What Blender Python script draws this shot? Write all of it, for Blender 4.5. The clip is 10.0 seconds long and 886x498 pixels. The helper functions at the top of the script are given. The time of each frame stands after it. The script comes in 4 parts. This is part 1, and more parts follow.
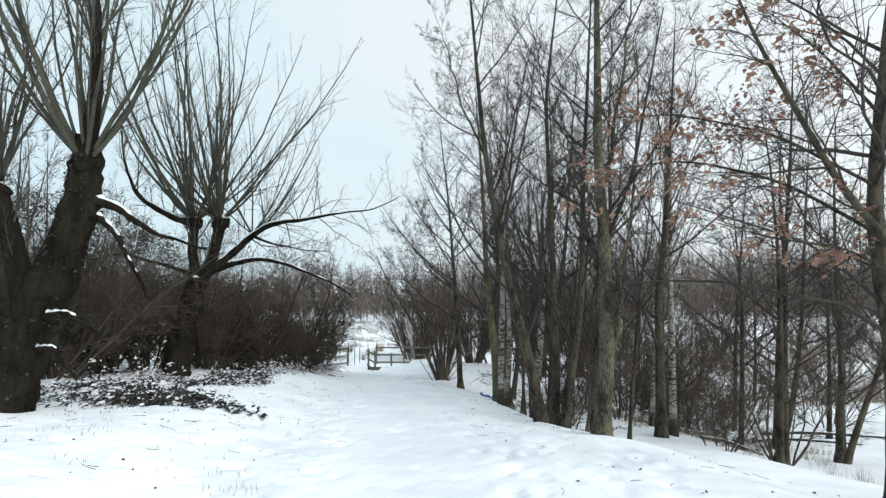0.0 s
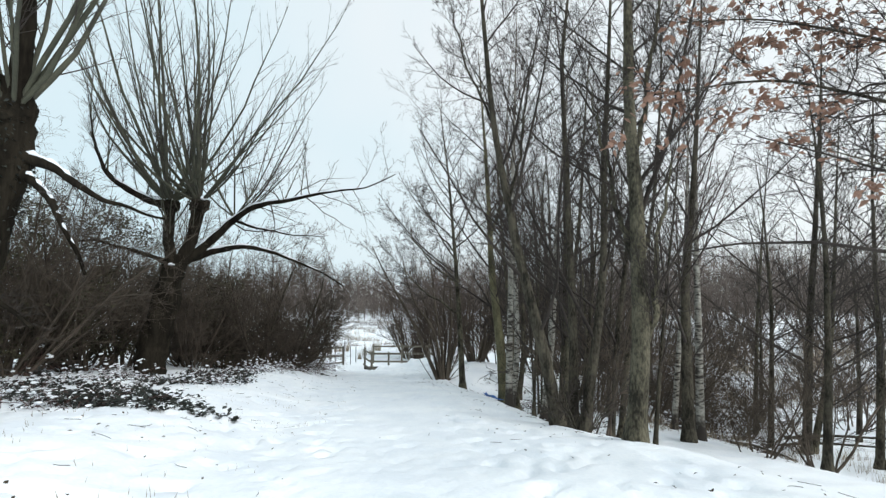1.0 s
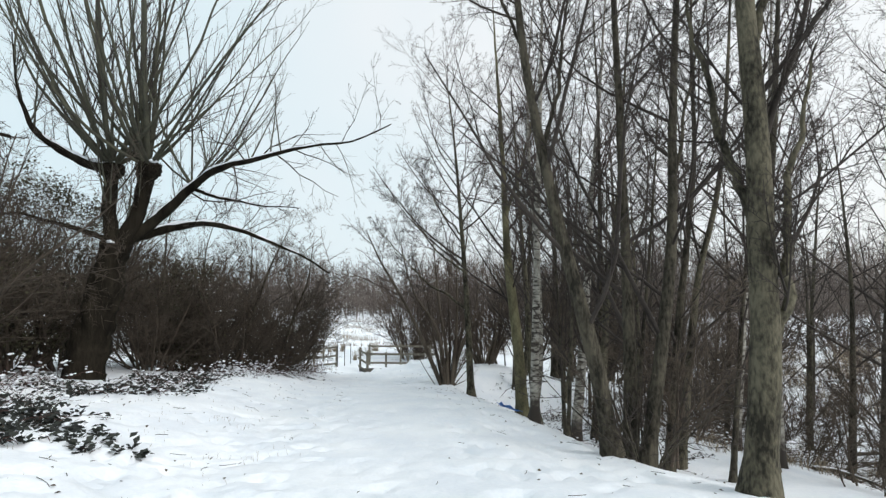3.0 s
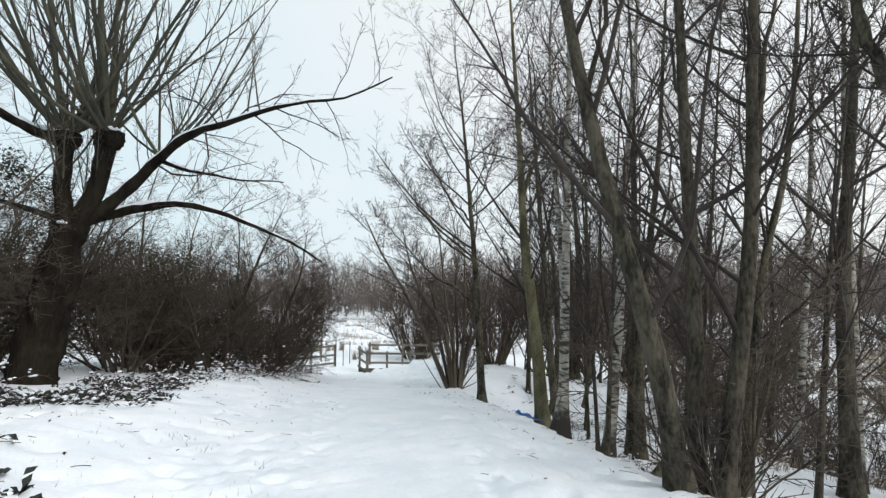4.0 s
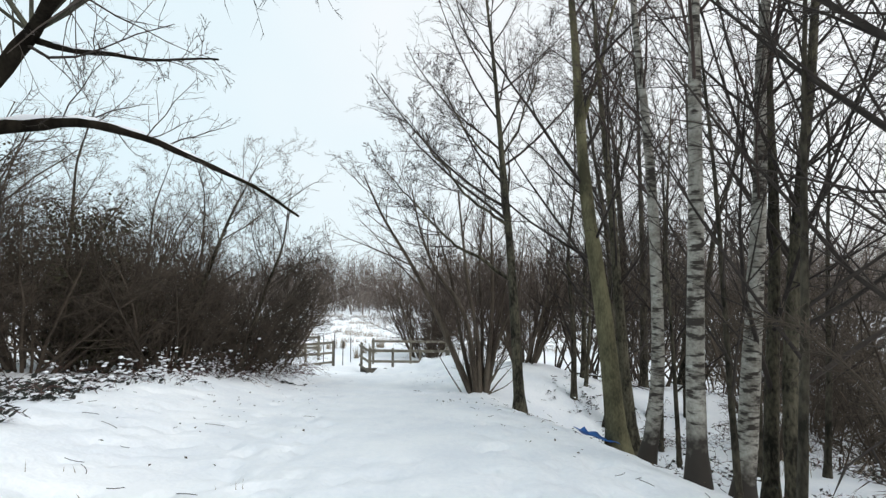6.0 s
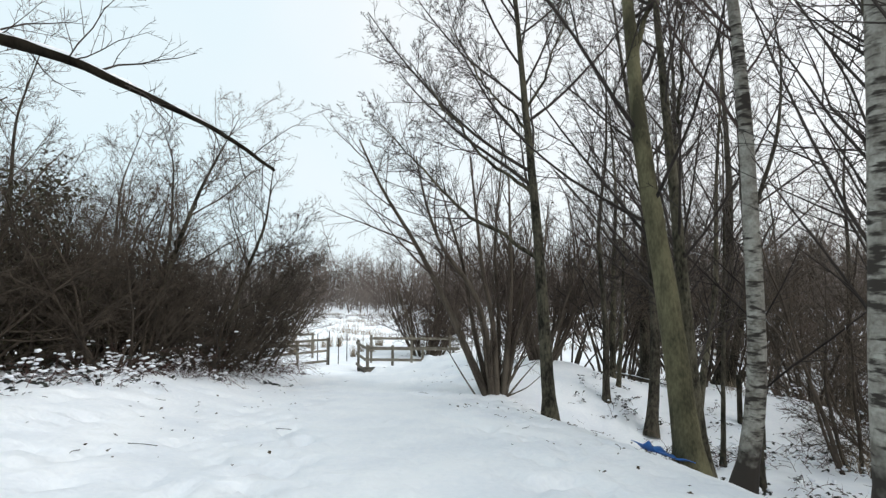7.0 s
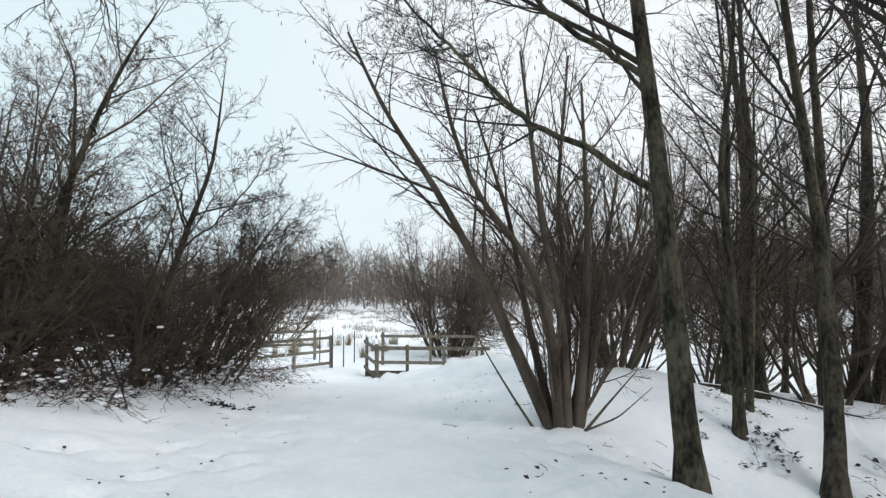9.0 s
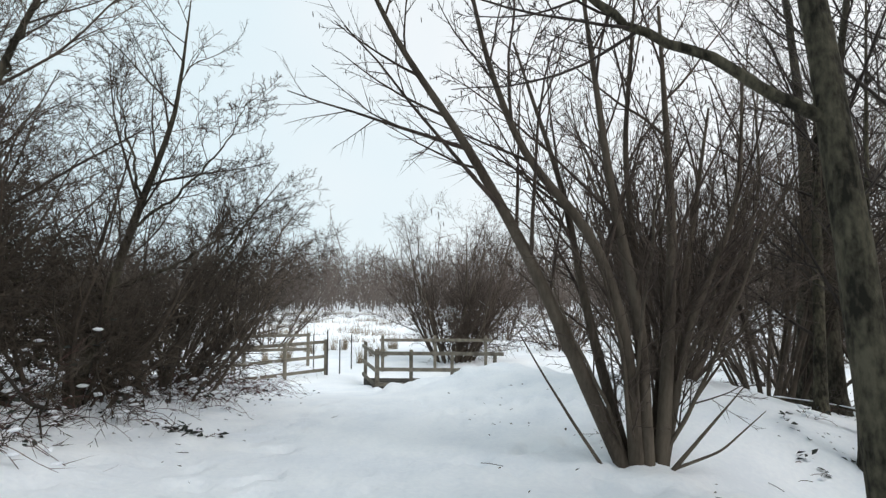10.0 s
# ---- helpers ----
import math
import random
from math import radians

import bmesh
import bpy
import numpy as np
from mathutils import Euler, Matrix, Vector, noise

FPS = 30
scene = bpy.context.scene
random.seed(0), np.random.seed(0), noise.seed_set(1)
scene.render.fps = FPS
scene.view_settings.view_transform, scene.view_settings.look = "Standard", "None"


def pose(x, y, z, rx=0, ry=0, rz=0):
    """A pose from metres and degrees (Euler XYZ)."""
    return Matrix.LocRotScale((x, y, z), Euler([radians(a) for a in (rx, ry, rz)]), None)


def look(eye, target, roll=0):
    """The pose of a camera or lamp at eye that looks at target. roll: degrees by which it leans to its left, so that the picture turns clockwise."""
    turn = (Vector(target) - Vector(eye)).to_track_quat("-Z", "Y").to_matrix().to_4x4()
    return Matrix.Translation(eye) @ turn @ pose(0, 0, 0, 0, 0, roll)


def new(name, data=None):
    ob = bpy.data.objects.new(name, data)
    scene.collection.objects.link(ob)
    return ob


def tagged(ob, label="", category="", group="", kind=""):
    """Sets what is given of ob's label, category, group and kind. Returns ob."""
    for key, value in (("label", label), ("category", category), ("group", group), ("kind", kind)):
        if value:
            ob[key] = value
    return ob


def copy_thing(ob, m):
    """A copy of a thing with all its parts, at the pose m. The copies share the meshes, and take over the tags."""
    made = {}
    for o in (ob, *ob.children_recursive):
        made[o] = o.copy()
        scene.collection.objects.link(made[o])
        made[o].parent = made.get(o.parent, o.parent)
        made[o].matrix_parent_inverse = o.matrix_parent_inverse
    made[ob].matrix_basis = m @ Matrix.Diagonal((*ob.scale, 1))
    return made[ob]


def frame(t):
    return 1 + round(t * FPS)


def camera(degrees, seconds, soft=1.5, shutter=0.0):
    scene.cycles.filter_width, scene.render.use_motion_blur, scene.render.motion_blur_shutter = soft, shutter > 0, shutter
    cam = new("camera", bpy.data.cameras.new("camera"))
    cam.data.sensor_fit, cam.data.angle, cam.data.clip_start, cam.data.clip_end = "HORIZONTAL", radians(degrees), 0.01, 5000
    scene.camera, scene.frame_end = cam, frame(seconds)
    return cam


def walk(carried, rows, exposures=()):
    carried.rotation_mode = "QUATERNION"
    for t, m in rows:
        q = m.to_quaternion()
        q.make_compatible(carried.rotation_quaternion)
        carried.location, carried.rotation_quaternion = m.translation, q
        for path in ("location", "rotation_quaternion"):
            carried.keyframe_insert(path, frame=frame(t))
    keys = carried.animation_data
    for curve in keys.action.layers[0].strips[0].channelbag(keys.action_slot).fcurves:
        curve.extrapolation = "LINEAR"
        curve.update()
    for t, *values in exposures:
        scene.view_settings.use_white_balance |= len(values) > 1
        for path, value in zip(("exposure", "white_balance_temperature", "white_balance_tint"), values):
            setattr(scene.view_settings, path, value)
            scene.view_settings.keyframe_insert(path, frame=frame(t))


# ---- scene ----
cam = camera(82.0, 10.0, soft=1.35)
PATH = [
    (0, (-0.044, 0.063, 1.212), (-0.041, 2.059, 1.343), 0.1),
    (0.5, (-0.068, 0.816, 1.024), (-0.066, 2.812, 1.158), 0.1),
    (1, (-0.124, 1.483, 0.871), (-0.115, 3.478, 1.007), 0.1),
    (1.5, (-0.152, 2.132, 0.76), (-0.144, 4.128, 0.896), 0.2),
    (2, (-0.182, 2.765, 0.671), (-0.173, 4.76, 0.809), 0.3),
    (2.5, (-0.223, 3.445, 0.603), (-0.214, 5.44, 0.741), 0.3),
    (4, (-0.419, 5.839, 0.345), (-0.417, 7.835, 0.477), 0.4),
    (4.5, (-0.554, 6.69, 0.241), (-0.553, 8.686, 0.37), 0.4),
    (5, (-0.636, 7.551, 0.096), (-0.639, 9.547, 0.226), 0.4),
    (5.5, (-0.652, 8.475, -0.076), (-0.678, 10.471, 0.057), 0.3),
    (7, (-0.997, 11.247, -0.635), (-1.014, 13.243, -0.501), 0.2),
    (7.5, (-1.028, 12.202, -0.717), (-1.047, 14.197, -0.587), 0.2),
    (8, (-1.071, 13.198, -0.854), (-1.114, 15.194, -0.724), 0.0),
    (8.5, (-1.179, 14.133, -0.926), (-1.255, 16.127, -0.798), 0.2),
    (9, (-1.259, 15.025, -1.02), (-1.347, 17.02, -0.897), -0.1),
    (9.5, (-1.442, 15.84, -1.167), (-1.528, 17.834, -1.042), -0.2),
    (10, (-1.707, 16.661, -1.185), (-1.775, 18.655, -1.049), -0.1),
]
EXPOSURES = [(0.0, 0.11, 6300, 7.0), (2.0, 0.10, 6420, 8.5), (4.0, 0.12, 6500, 10.0), (5.5, 0.19, 6500, 10.0), (8.0, 0.21, 6500, 10.0), (10.0, 0.15, 6500, 10.0)]
walk(cam, [(t, look(eye, target, roll)) for t, eye, target, roll in PATH], EXPOSURES)

# ---- world: an overcast winter sky, with one very wide soft sun ----
world = bpy.data.worlds.new("world")
scene.world = world
world.use_nodes = True
wn = world.node_tree
sky = wn.nodes.new("ShaderNodeTexSky")
sky.sky_type, sky.sun_disc = "NISHITA", False
sky.sun_elevation, sky.sun_rotation = radians(28), radians(70)
sky.dust_density = 3.0
tint = wn.nodes.new("ShaderNodeMix")
tint.data_type = "RGBA"
tint.inputs["Factor"].default_value = 0.93
dim = wn.nodes.new("ShaderNodeVectorMath")
dim.operation = "SCALE"
dim.inputs["Scale"].default_value = 0.1
wn.links.new(sky.outputs["Color"], dim.inputs[0])
wn.links.new(dim.outputs[0], tint.inputs["A"])
# cloud layer: soft blue-grey and warm-white patches
coord = wn.nodes.new("ShaderNodeTexCoord")
cloud = wn.nodes.new("ShaderNodeTexNoise")
cloud.inputs["Scale"].default_value = 1.6
cloud.inputs["Detail"].default_value = 3.0
wn.links.new(coord.outputs["Generated"], cloud.inputs["Vector"])
ramp = wn.nodes.new("ShaderNodeValToRGB")
ramp.color_ramp.elements[0].position, ramp.color_ramp.elements[0].color = 0.28, (0.765, 0.908, 0.970, 1)
ramp.color_ramp.elements[1].position, ramp.color_ramp.elements[1].color = 0.72, (0.925, 0.962, 0.985, 1)
axes = wn.nodes.new("ShaderNodeSeparateXYZ")
wn.links.new(coord.outputs["Generated"], axes.inputs["Vector"])
toward = wn.nodes.new("ShaderNodeMapRange")
toward.inputs["From Min"].default_value, toward.inputs["From Max"].default_value = -0.5, 0.6
toward.inputs["To Min"].default_value, toward.inputs["To Max"].default_value = -0.22, 0.22
wn.links.new(axes.outputs["X"], toward.inputs["Value"])
drift = wn.nodes.new("ShaderNodeMath")
drift.operation = "ADD"
wn.links.new(cloud.outputs["Fac"], drift.inputs[0])
wn.links.new(toward.outputs["Result"], drift.inputs[1])
wn.links.new(drift.outputs[0], ramp.inputs["Fac"])
wn.links.new(ramp.outputs["Color"], tint.inputs["B"])
bg = wn.nodes["Background"]
wn.links.new(tint.outputs["Result"], bg.inputs["Color"])
bg.inputs["Strength"].default_value = 0.93

sun = new("sun", bpy.data.lights.new("sun", "SUN"))
sun.data.energy, sun.data.angle, sun.data.color = 2.15, radians(40), (1.0, 0.98, 0.96)
sun.matrix_world = look((11, -1, 11.5), (0, 8, 0))


# ---- materials ----
def material(name, colour, rough=0.85, colour_b=None, scale=8.0, bump=0.3, fine=60.0, stretch=(1, 1, 1), dist=0.01, spread=0.0, grain=0.45, gloss=0.2):
    """Two-scale noise between two colours, with relief. stretch: grain direction; spread: brightness from piece to piece."""
    m = bpy.data.materials.new(name)
    m.use_nodes = True
    nt = m.node_tree
    b = nt.nodes["Principled BSDF"]
    b.inputs["Roughness"].default_value = rough
    b.inputs["Specular IOR Level"].default_value = gloss
    tc = nt.nodes.new("ShaderNodeTexCoord")
    mp = nt.nodes.new("ShaderNodeMapping")
    mp.inputs["Scale"].default_value = stretch
    nt.links.new(tc.outputs["Object"], mp.inputs["Vector"])
    n1 = nt.nodes.new("ShaderNodeTexNoise")
    n1.inputs["Scale"].default_value, n1.inputs["Detail"].default_value = scale, 4.0
    n2 = nt.nodes.new("ShaderNodeTexNoise")
    n2.inputs["Scale"].default_value, n2.inputs["Detail"].default_value = fine, 3.0
    nt.links.new(mp.outputs["Vector"], n1.inputs["Vector"])
    nt.links.new(mp.outputs["Vector"], n2.inputs["Vector"])
    add = nt.nodes.new("ShaderNodeMath")
    add.operation = "MULTIPLY_ADD"
    add.inputs[1].default_value = grain
    nt.links.new(n2.outputs["Fac"], add.inputs[0])
    nt.links.new(n1.outputs["Fac"], add.inputs[2])
    cr = nt.nodes.new("ShaderNodeValToRGB")
    cb = colour_b or tuple(c * 0.55 for c in colour)
    cr.color_ramp.elements[0].position, cr.color_ramp.elements[0].color = 0.33 + 0.5 * grain, (*cb, 1)
    cr.color_ramp.elements[1].position, cr.color_ramp.elements[1].color = min(0.62 + 0.6 * grain, 1.0), (*colour, 1)
    nt.links.new(add.outputs[0], cr.inputs["Fac"])
    out = cr.outputs["Color"]
    if spread:
        oi = nt.nodes.new("ShaderNodeObjectInfo")
        hs = nt.nodes.new("ShaderNodeHueSaturation")
        mr = nt.nodes.new("ShaderNodeMapRange")
        mr.inputs["To Min"].default_value, mr.inputs["To Max"].default_value = 1 - spread, 1 + spread
        nt.links.new(oi.outputs["Random"], mr.inputs["Value"])
        nt.links.new(mr.outputs["Result"], hs.inputs["Value"])
        nt.links.new(out, hs.inputs["Color"])
        out = hs.outputs["Color"]
    nt.links.new(out, b.inputs["Base Color"])
    if bump:
        bp = nt.nodes.new("ShaderNodeBump")
        bp.inputs["Strength"].default_value, bp.inputs["Distance"].default_value = bump, dist
        nt.links.new(add.outputs[0], bp.inputs["Height"])
        nt.links.new(bp.outputs["Normal"], b.inputs["Normal"])
    return m


SNOW = material("snow", (0.90, 0.92, 0.94), 0.7, (0.79, 0.825, 0.87), 1.1, 0.6, 20.0, dist=0.035)
SNOW_CAP = material("snow_cap", (0.88, 0.90, 0.93), 0.8, (0.78, 0.81, 0.86), 6.0, 0.4, 40.0)
BARK = material("alder_bark", (0.118, 0.107, 0.074), 0.9, (0.020, 0.018, 0.0130), 4.0, 1.0, 30.0, (1, 1, 0.45), 0.03, 0.2, 0.7)
BARK_GREEN = material("green_bark", (0.175, 0.160, 0.092), 0.9, (0.058, 0.054, 0.032), 4.0, 0.6, 40.0, (1, 1, 0.4), 0.015, 0.1)
BARK_DARK = material("dark_bark", (0.086, 0.076, 0.056), 0.95, (0.019, 0.017, 0.0125), 4.5, 1.0, 26.0, (1, 1, 0.4), 0.035, 0.15, 0.7)
WILLOW_BARK = material("willow_bark", (0.026, 0.022, 0.016), 0.95, (0.010, 0.0085, 0.0065), 5.0, 1.0, 22.0, (1, 1, 0.22), 0.05, 0.1, gloss=0.05)
SHOOT = material("willow_shoot", (0.088, 0.088, 0.062), 0.8, (0.052, 0.052, 0.040), 3.0, 0.2, 20.0)
TWIG = material("alder_twig", (0.062, 0.052, 0.045), 0.85, (0.032, 0.027, 0.024), 3.0, 0.0, 20.0, spread=0.2)
TWIG_BIRCH = material("birch_twig", (0.10, 0.075, 0.066), 0.85, (0.055, 0.040, 0.036), 3.0, 0.0, 20.0)
HAZEL = material("hazel_bark", (0.125, 0.103, 0.079), 0.85, (0.058, 0.046, 0.035), 4.0, 0.4, 40.0, (1, 1, 0.3), 0.008)
HAZEL_TWIG = material("hazel_twig", (0.100, 0.077, 0.063), 0.85, (0.052, 0.040, 0.033), 3.0, 0.0, 20.0)
THORN = material("thorn_twig", (0.094, 0.075, 0.058), 0.9, (0.046, 0.037, 0.029), 3.0, 0.0, 20.0, spread=0.35)
SCRUB = material("scrub_twig", (0.125, 0.100, 0.084), 0.9, (0.072, 0.057, 0.049), 2.0, 0.0, 20.0, spread=0.2)
# paler than the nearer twigs: the haze of distance is put into this colour
WOODS = material("hazed_wood", (0.185, 0.156, 0.138), 0.95, (0.120, 0.101, 0.090), 0.05, 0.0, 1.0)
REED = material("dry_reed", (0.31, 0.255, 0.185), 0.9, (0.19, 0.155, 0.115), 2.0, 0.0, 20.0)
BRAMBLE = material("bramble_leaf", (0.040, 0.045, 0.036), 0.6, (0.016, 0.017, 0.017), 9.0, 0.2, 60.0)
BRAMBLE_STEM = material("bramble_stem", (0.13, 0.075, 0.065), 0.8, (0.07, 0.04, 0.036), 4.0, 0.0, 20.0)
OLIVE = material("olive_leaf", (0.078, 0.072, 0.040), 0.7, (0.030, 0.029, 0.018), 9.0, 0.2, 60.0)
LITTER = material("leaf_litter", (0.10, 0.075, 0.050), 0.9, (0.040, 0.030, 0.022), 9.0, 0.2, 60.0)
OAK_LEAF = material("dead_oak_leaf", (0.37, 0.225, 0.165), 0.7, (0.22, 0.125, 0.09), 5.0, 0.2, 60.0)
TIMBER = material("weathered_timber", (0.205, 0.185, 0.150), 0.9, (0.105, 0.095, 0.075), 7.0, 0.5, 60.0, (1, 1, 1), 0.008, 0.15)
TIMBER_DARK = material("dark_timber", (0.060, 0.054, 0.044), 0.8, (0.024, 0.021, 0.018), 7.0, 0.5, 60.0, (1, 1, 1), 0.008, 0.15)
STEEL = material("dark_steel", (0.045, 0.044, 0.045), 0.6, (0.03, 0.028, 0.027), 12.0, 0.2, 60.0)
BLUE = material("blue_plastic", (0.035, 0.16, 0.48), 0.4, (0.025, 0.11, 0.36), 6.0, 0.2, 40.0, gloss=0.4)


def birch_bark():
    m = material("birch_bark", (0.40, 0.385, 0.34), 0.8, (0.17, 0.155, 0.13), 7.0, 0.6, 40.0, dist=0.006)
    nt = m.node_tree
    b = nt.nodes["Principled BSDF"]
    base = b.inputs["Base Color"].links[0].from_socket
    tc = nt.nodes.new("ShaderNodeTexCoord")
    # dark lenticels: short bands lying across the trunk
    mp = nt.nodes.new("ShaderNodeMapping")
    mp.inputs["Scale"].default_value = (4.0, 4.0, 15)
    no = nt.nodes.new("ShaderNodeTexNoise")
    no.inputs["Scale"].default_value, no.inputs["Detail"].default_value = 1.7, 5.0
    nt.links.new(tc.outputs["Object"], mp.inputs["Vector"])
    nt.links.new(mp.outputs["Vector"], no.inputs["Vector"])
    cr = nt.nodes.new("ShaderNodeValToRGB")
    cr.color_ramp.elements[0].position, cr.color_ramp.elements[1].position = 0.77, 0.90
    wide = nt.nodes.new("ShaderNodeTexNoise")
    wide.inputs["Scale"].default_value, wide.inputs["Detail"].default_value = 2.2, 2.0
    nt.links.new(tc.outputs["Object"], wide.inputs["Vector"])
    both = nt.nodes.new("ShaderNodeMath")
    both.operation = "MULTIPLY_ADD"
    both.inputs[1].default_value = 0.55
    nt.links.new(wide.outputs["Fac"], both.inputs[0])
    nt.links.new(no.outputs["Fac"], both.inputs[2])
    nt.links.new(both.outputs[0], cr.inputs["Fac"])
    # black corky foot of an old birch, with a ragged upper edge
    sep = nt.nodes.new("ShaderNodeSeparateXYZ")
    nt.links.new(tc.outputs["Object"], sep.inputs["Vector"])
    n2 = nt.nodes.new("ShaderNodeTexNoise")
    n2.inputs["Scale"].default_value = 9.0
    nt.links.new(tc.outputs["Object"], n2.inputs["Vector"])
    ma = nt.nodes.new("ShaderNodeMath")
    ma.operation = "MULTIPLY_ADD"
    ma.inputs[1].default_value = 0.8
    nt.links.new(n2.outputs["Fac"], ma.inputs[0])
    nt.links.new(sep.outputs["Z"], ma.inputs[2])
    mr = nt.nodes.new("ShaderNodeMapRange")
    mr.inputs["From Min"].default_value, mr.inputs["From Max"].default_value = 0.80, 1.10
    mr.inputs["To Min"].default_value, mr.inputs["To Max"].default_value = 1.0, 0.0
    nt.links.new(ma.outputs[0], mr.inputs["Value"])
    mx = nt.nodes.new("ShaderNodeMath")
    mx.operation = "MAXIMUM"
    nt.links.new(cr.outputs["Color"], mx.inputs[0])
    nt.links.new(mr.outputs["Result"], mx.inputs[1])
    mix = nt.nodes.new("ShaderNodeMix")
    mix.data_type = "RGBA"
    mix.inputs["B"].default_value = (0.045, 0.038, 0.032, 1)
    nt.links.new(mx.outputs[0], mix.inputs["Factor"])
    nt.links.new(base, mix.inputs["A"])
    nt.links.new(mix.outputs["Result"], b.inputs["Base Color"])
    return m


BIRCH = birch_bark()

# ---- shapes ----


def unit(v):
    return v / np.maximum(np.linalg.norm(v, axis=-1, keepdims=True), 1e-9)


def tubes(paths, radii, sides):
    """Vertices and quads of many tapering tubes: paths (B, N, 3), radii (B, N)."""
    paths, radii = np.asarray(paths, float), np.asarray(radii, float)
    B, N, _ = paths.shape
    tan = unit(np.gradient(paths, axis=1))
    ref = np.eye(3)[np.argmin(np.abs(tan.mean(axis=1)), axis=1)][:, None, :]
    n = unit(np.cross(tan, ref))
    b = np.cross(tan, n)
    a = np.arange(sides) * 2 * np.pi / sides
    ring = n[:, :, None, :] * np.cos(a)[:, None] + b[:, :, None, :] * np.sin(a)[:, None]
    v = paths[:, :, None, :] + ring * radii[:, :, None, None]
    k = np.arange(sides)
    if N == 2:  # a short twig runs out to a point
        v = np.concatenate([v[:, 0], paths[:, 1:]], axis=1)
        tip = np.stack([k, (k + 1) % sides, np.full(sides, sides)], axis=-1)
        return v.reshape(-1, 3), (np.arange(B)[:, None, None] * (sides + 1) + tip[None]).reshape(-1, 3)
    low = np.arange(N - 1)[:, None] * sides
    quad = np.stack([low + k, low + (k + 1) % sides, low + sides + (k + 1) % sides, low + sides + k], axis=-1).reshape(-1, 4)
    f = (np.arange(B) * N * sides)[:, None, None] + quad[None]
    return v.reshape(-1, 3), f.reshape(-1, 4)


def mesh_of(name, pieces, mat, smooth=True):
    """One mesh from (vertices, faces) pieces; the faces of a piece have one number of corners."""
    corners, sizes, o = [], [], 0
    for v, f in pieces:
        corners.append((f + o).reshape(-1))
        sizes.append(np.full(len(f), f.shape[1]))
        o += len(v)
    corners, sizes = np.concatenate(corners), np.concatenate(sizes)
    me = bpy.data.meshes.new(name)
    me.vertices.add(o)
    me.vertices.foreach_set("co", np.concatenate([v for v, _ in pieces]).astype(np.float32).reshape(-1))
    me.loops.add(len(corners))
    me.loops.foreach_set("vertex_index", corners.astype(np.int32))
    me.polygons.add(len(sizes))
    me.polygons.foreach_set("loop_start", (np.cumsum(sizes) - sizes).astype(np.int32))
    me.update(calc_edges=True)
    if smooth:
        me.shade_smooth()
    me.materials.append(mat)
    return me


def part(name, bm, mat, parent, label="", smooth=True):
    """One mesh object under a thing or part, from a bmesh or from (vertices, faces) pieces."""
    if isinstance(bm, list):
        me = mesh_of(name, bm, mat, smooth)
    else:
        me = bpy.data.meshes.new(name)
        bm.to_mesh(me)
        bm.free()
        me.materials.append(mat)
    ob = new(name, me)
    ob.parent = parent
    return tagged(ob, label)


def thing(name, x, y, z, label, category, group="", kind=""):
    ob = new(name)
    ob.location = (x, y, z)
    return tagged(ob, label, category, group, kind)


def sprout(rng, P, R, n, s0, s1, angle, ratio, up, wander, N, rr, tip=0.25, least=0.003, fall=0.5, cap=0.0078):
    """n side shoots on every branch of P: where they start, their angle, length ratio, upward turn and wander."""
    B, Np, _ = P.shape
    s = s0 + (s1 - s0) * (np.arange(n) + rng.random((B, n))) / n
    at = s * (Np - 1)
    i = np.minimum(at.astype(int), Np - 2)
    f = (at - i)[..., None]
    bi = np.arange(B)[:, None]
    base = P[bi, i] * (1 - f) + P[bi, i + 1] * f
    r0 = R[bi, i] * (1 - f[..., 0]) + R[bi, i + 1] * f[..., 0]
    T = unit(P[bi, i + 1] - P[bi, i])
    size = np.linalg.norm(np.diff(P, axis=1), axis=-1).sum(axis=1)[:, None]
    side = unit(np.cross(T, rng.normal(size=T.shape)))
    a = (angle * rng.uniform(0.7, 1.3, (B, n)))[..., None]
    d = np.cos(a) * T + np.sin(a) * side
    L = size * ratio * (1 - fall * s) * rng.uniform(0.55, 1.3, (B, n))
    q, step = [base], (L / (N - 1))[..., None]
    for _ in range(N - 1):
        d = unit(d + np.array((0, 0, up)) + wander * rng.normal(size=d.shape))
        q.append(q[-1] + d * step)
    pts = np.stack(q, axis=2).reshape(B * n, N, 3)
    rad = np.maximum(np.minimum(r0 * rr, cap * L + 0.0025), least).reshape(-1, 1)
    return pts, np.maximum(rad * np.linspace(1, tip, N)[None, :], least * 0.8)


def crown(rng, P, R, levels):
    """Tube pieces of all levels of branching; each level: (sprout arguments, sides)."""
    pieces = []
    for args, sides in levels:
        P, R = sprout(rng, P, R, **args)
        pieces.append(tubes(P, R, sides))
    return pieces


def leaves(rng, at, size, flat=0.4, hang=0.0):
    """Folded leaves with a raised midrib at the given places."""
    n = len(at)
    L = rng.uniform(0.6, 1.3, n) * size
    a = rng.uniform(0, 2 * np.pi, n)
    f = unit(np.stack([np.cos(a), np.sin(a), rng.normal(0, flat, n) - hang], axis=1))
    s = unit(np.cross(f, np.stack([rng.normal(0, flat, n), rng.normal(0, flat, n), np.ones(n)], axis=1)))
    u = np.cross(s, f)
    L = L[:, None]
    w = L * 0.34
    v = np.stack([at, at + f * L * 0.45 + s * w + u * L * 0.12, at + f * L, at + f * L * 0.45 - s * w + u * L * 0.12, at + f * L * 0.5 - u * L * 0.05], axis=1)
    q = np.array([(0, 1, 2, 4), (0, 4, 2, 3)])
    return v.reshape(-1, 3), (np.arange(n)[:, None, None] * 5 + q[None]).reshape(-1, 4)


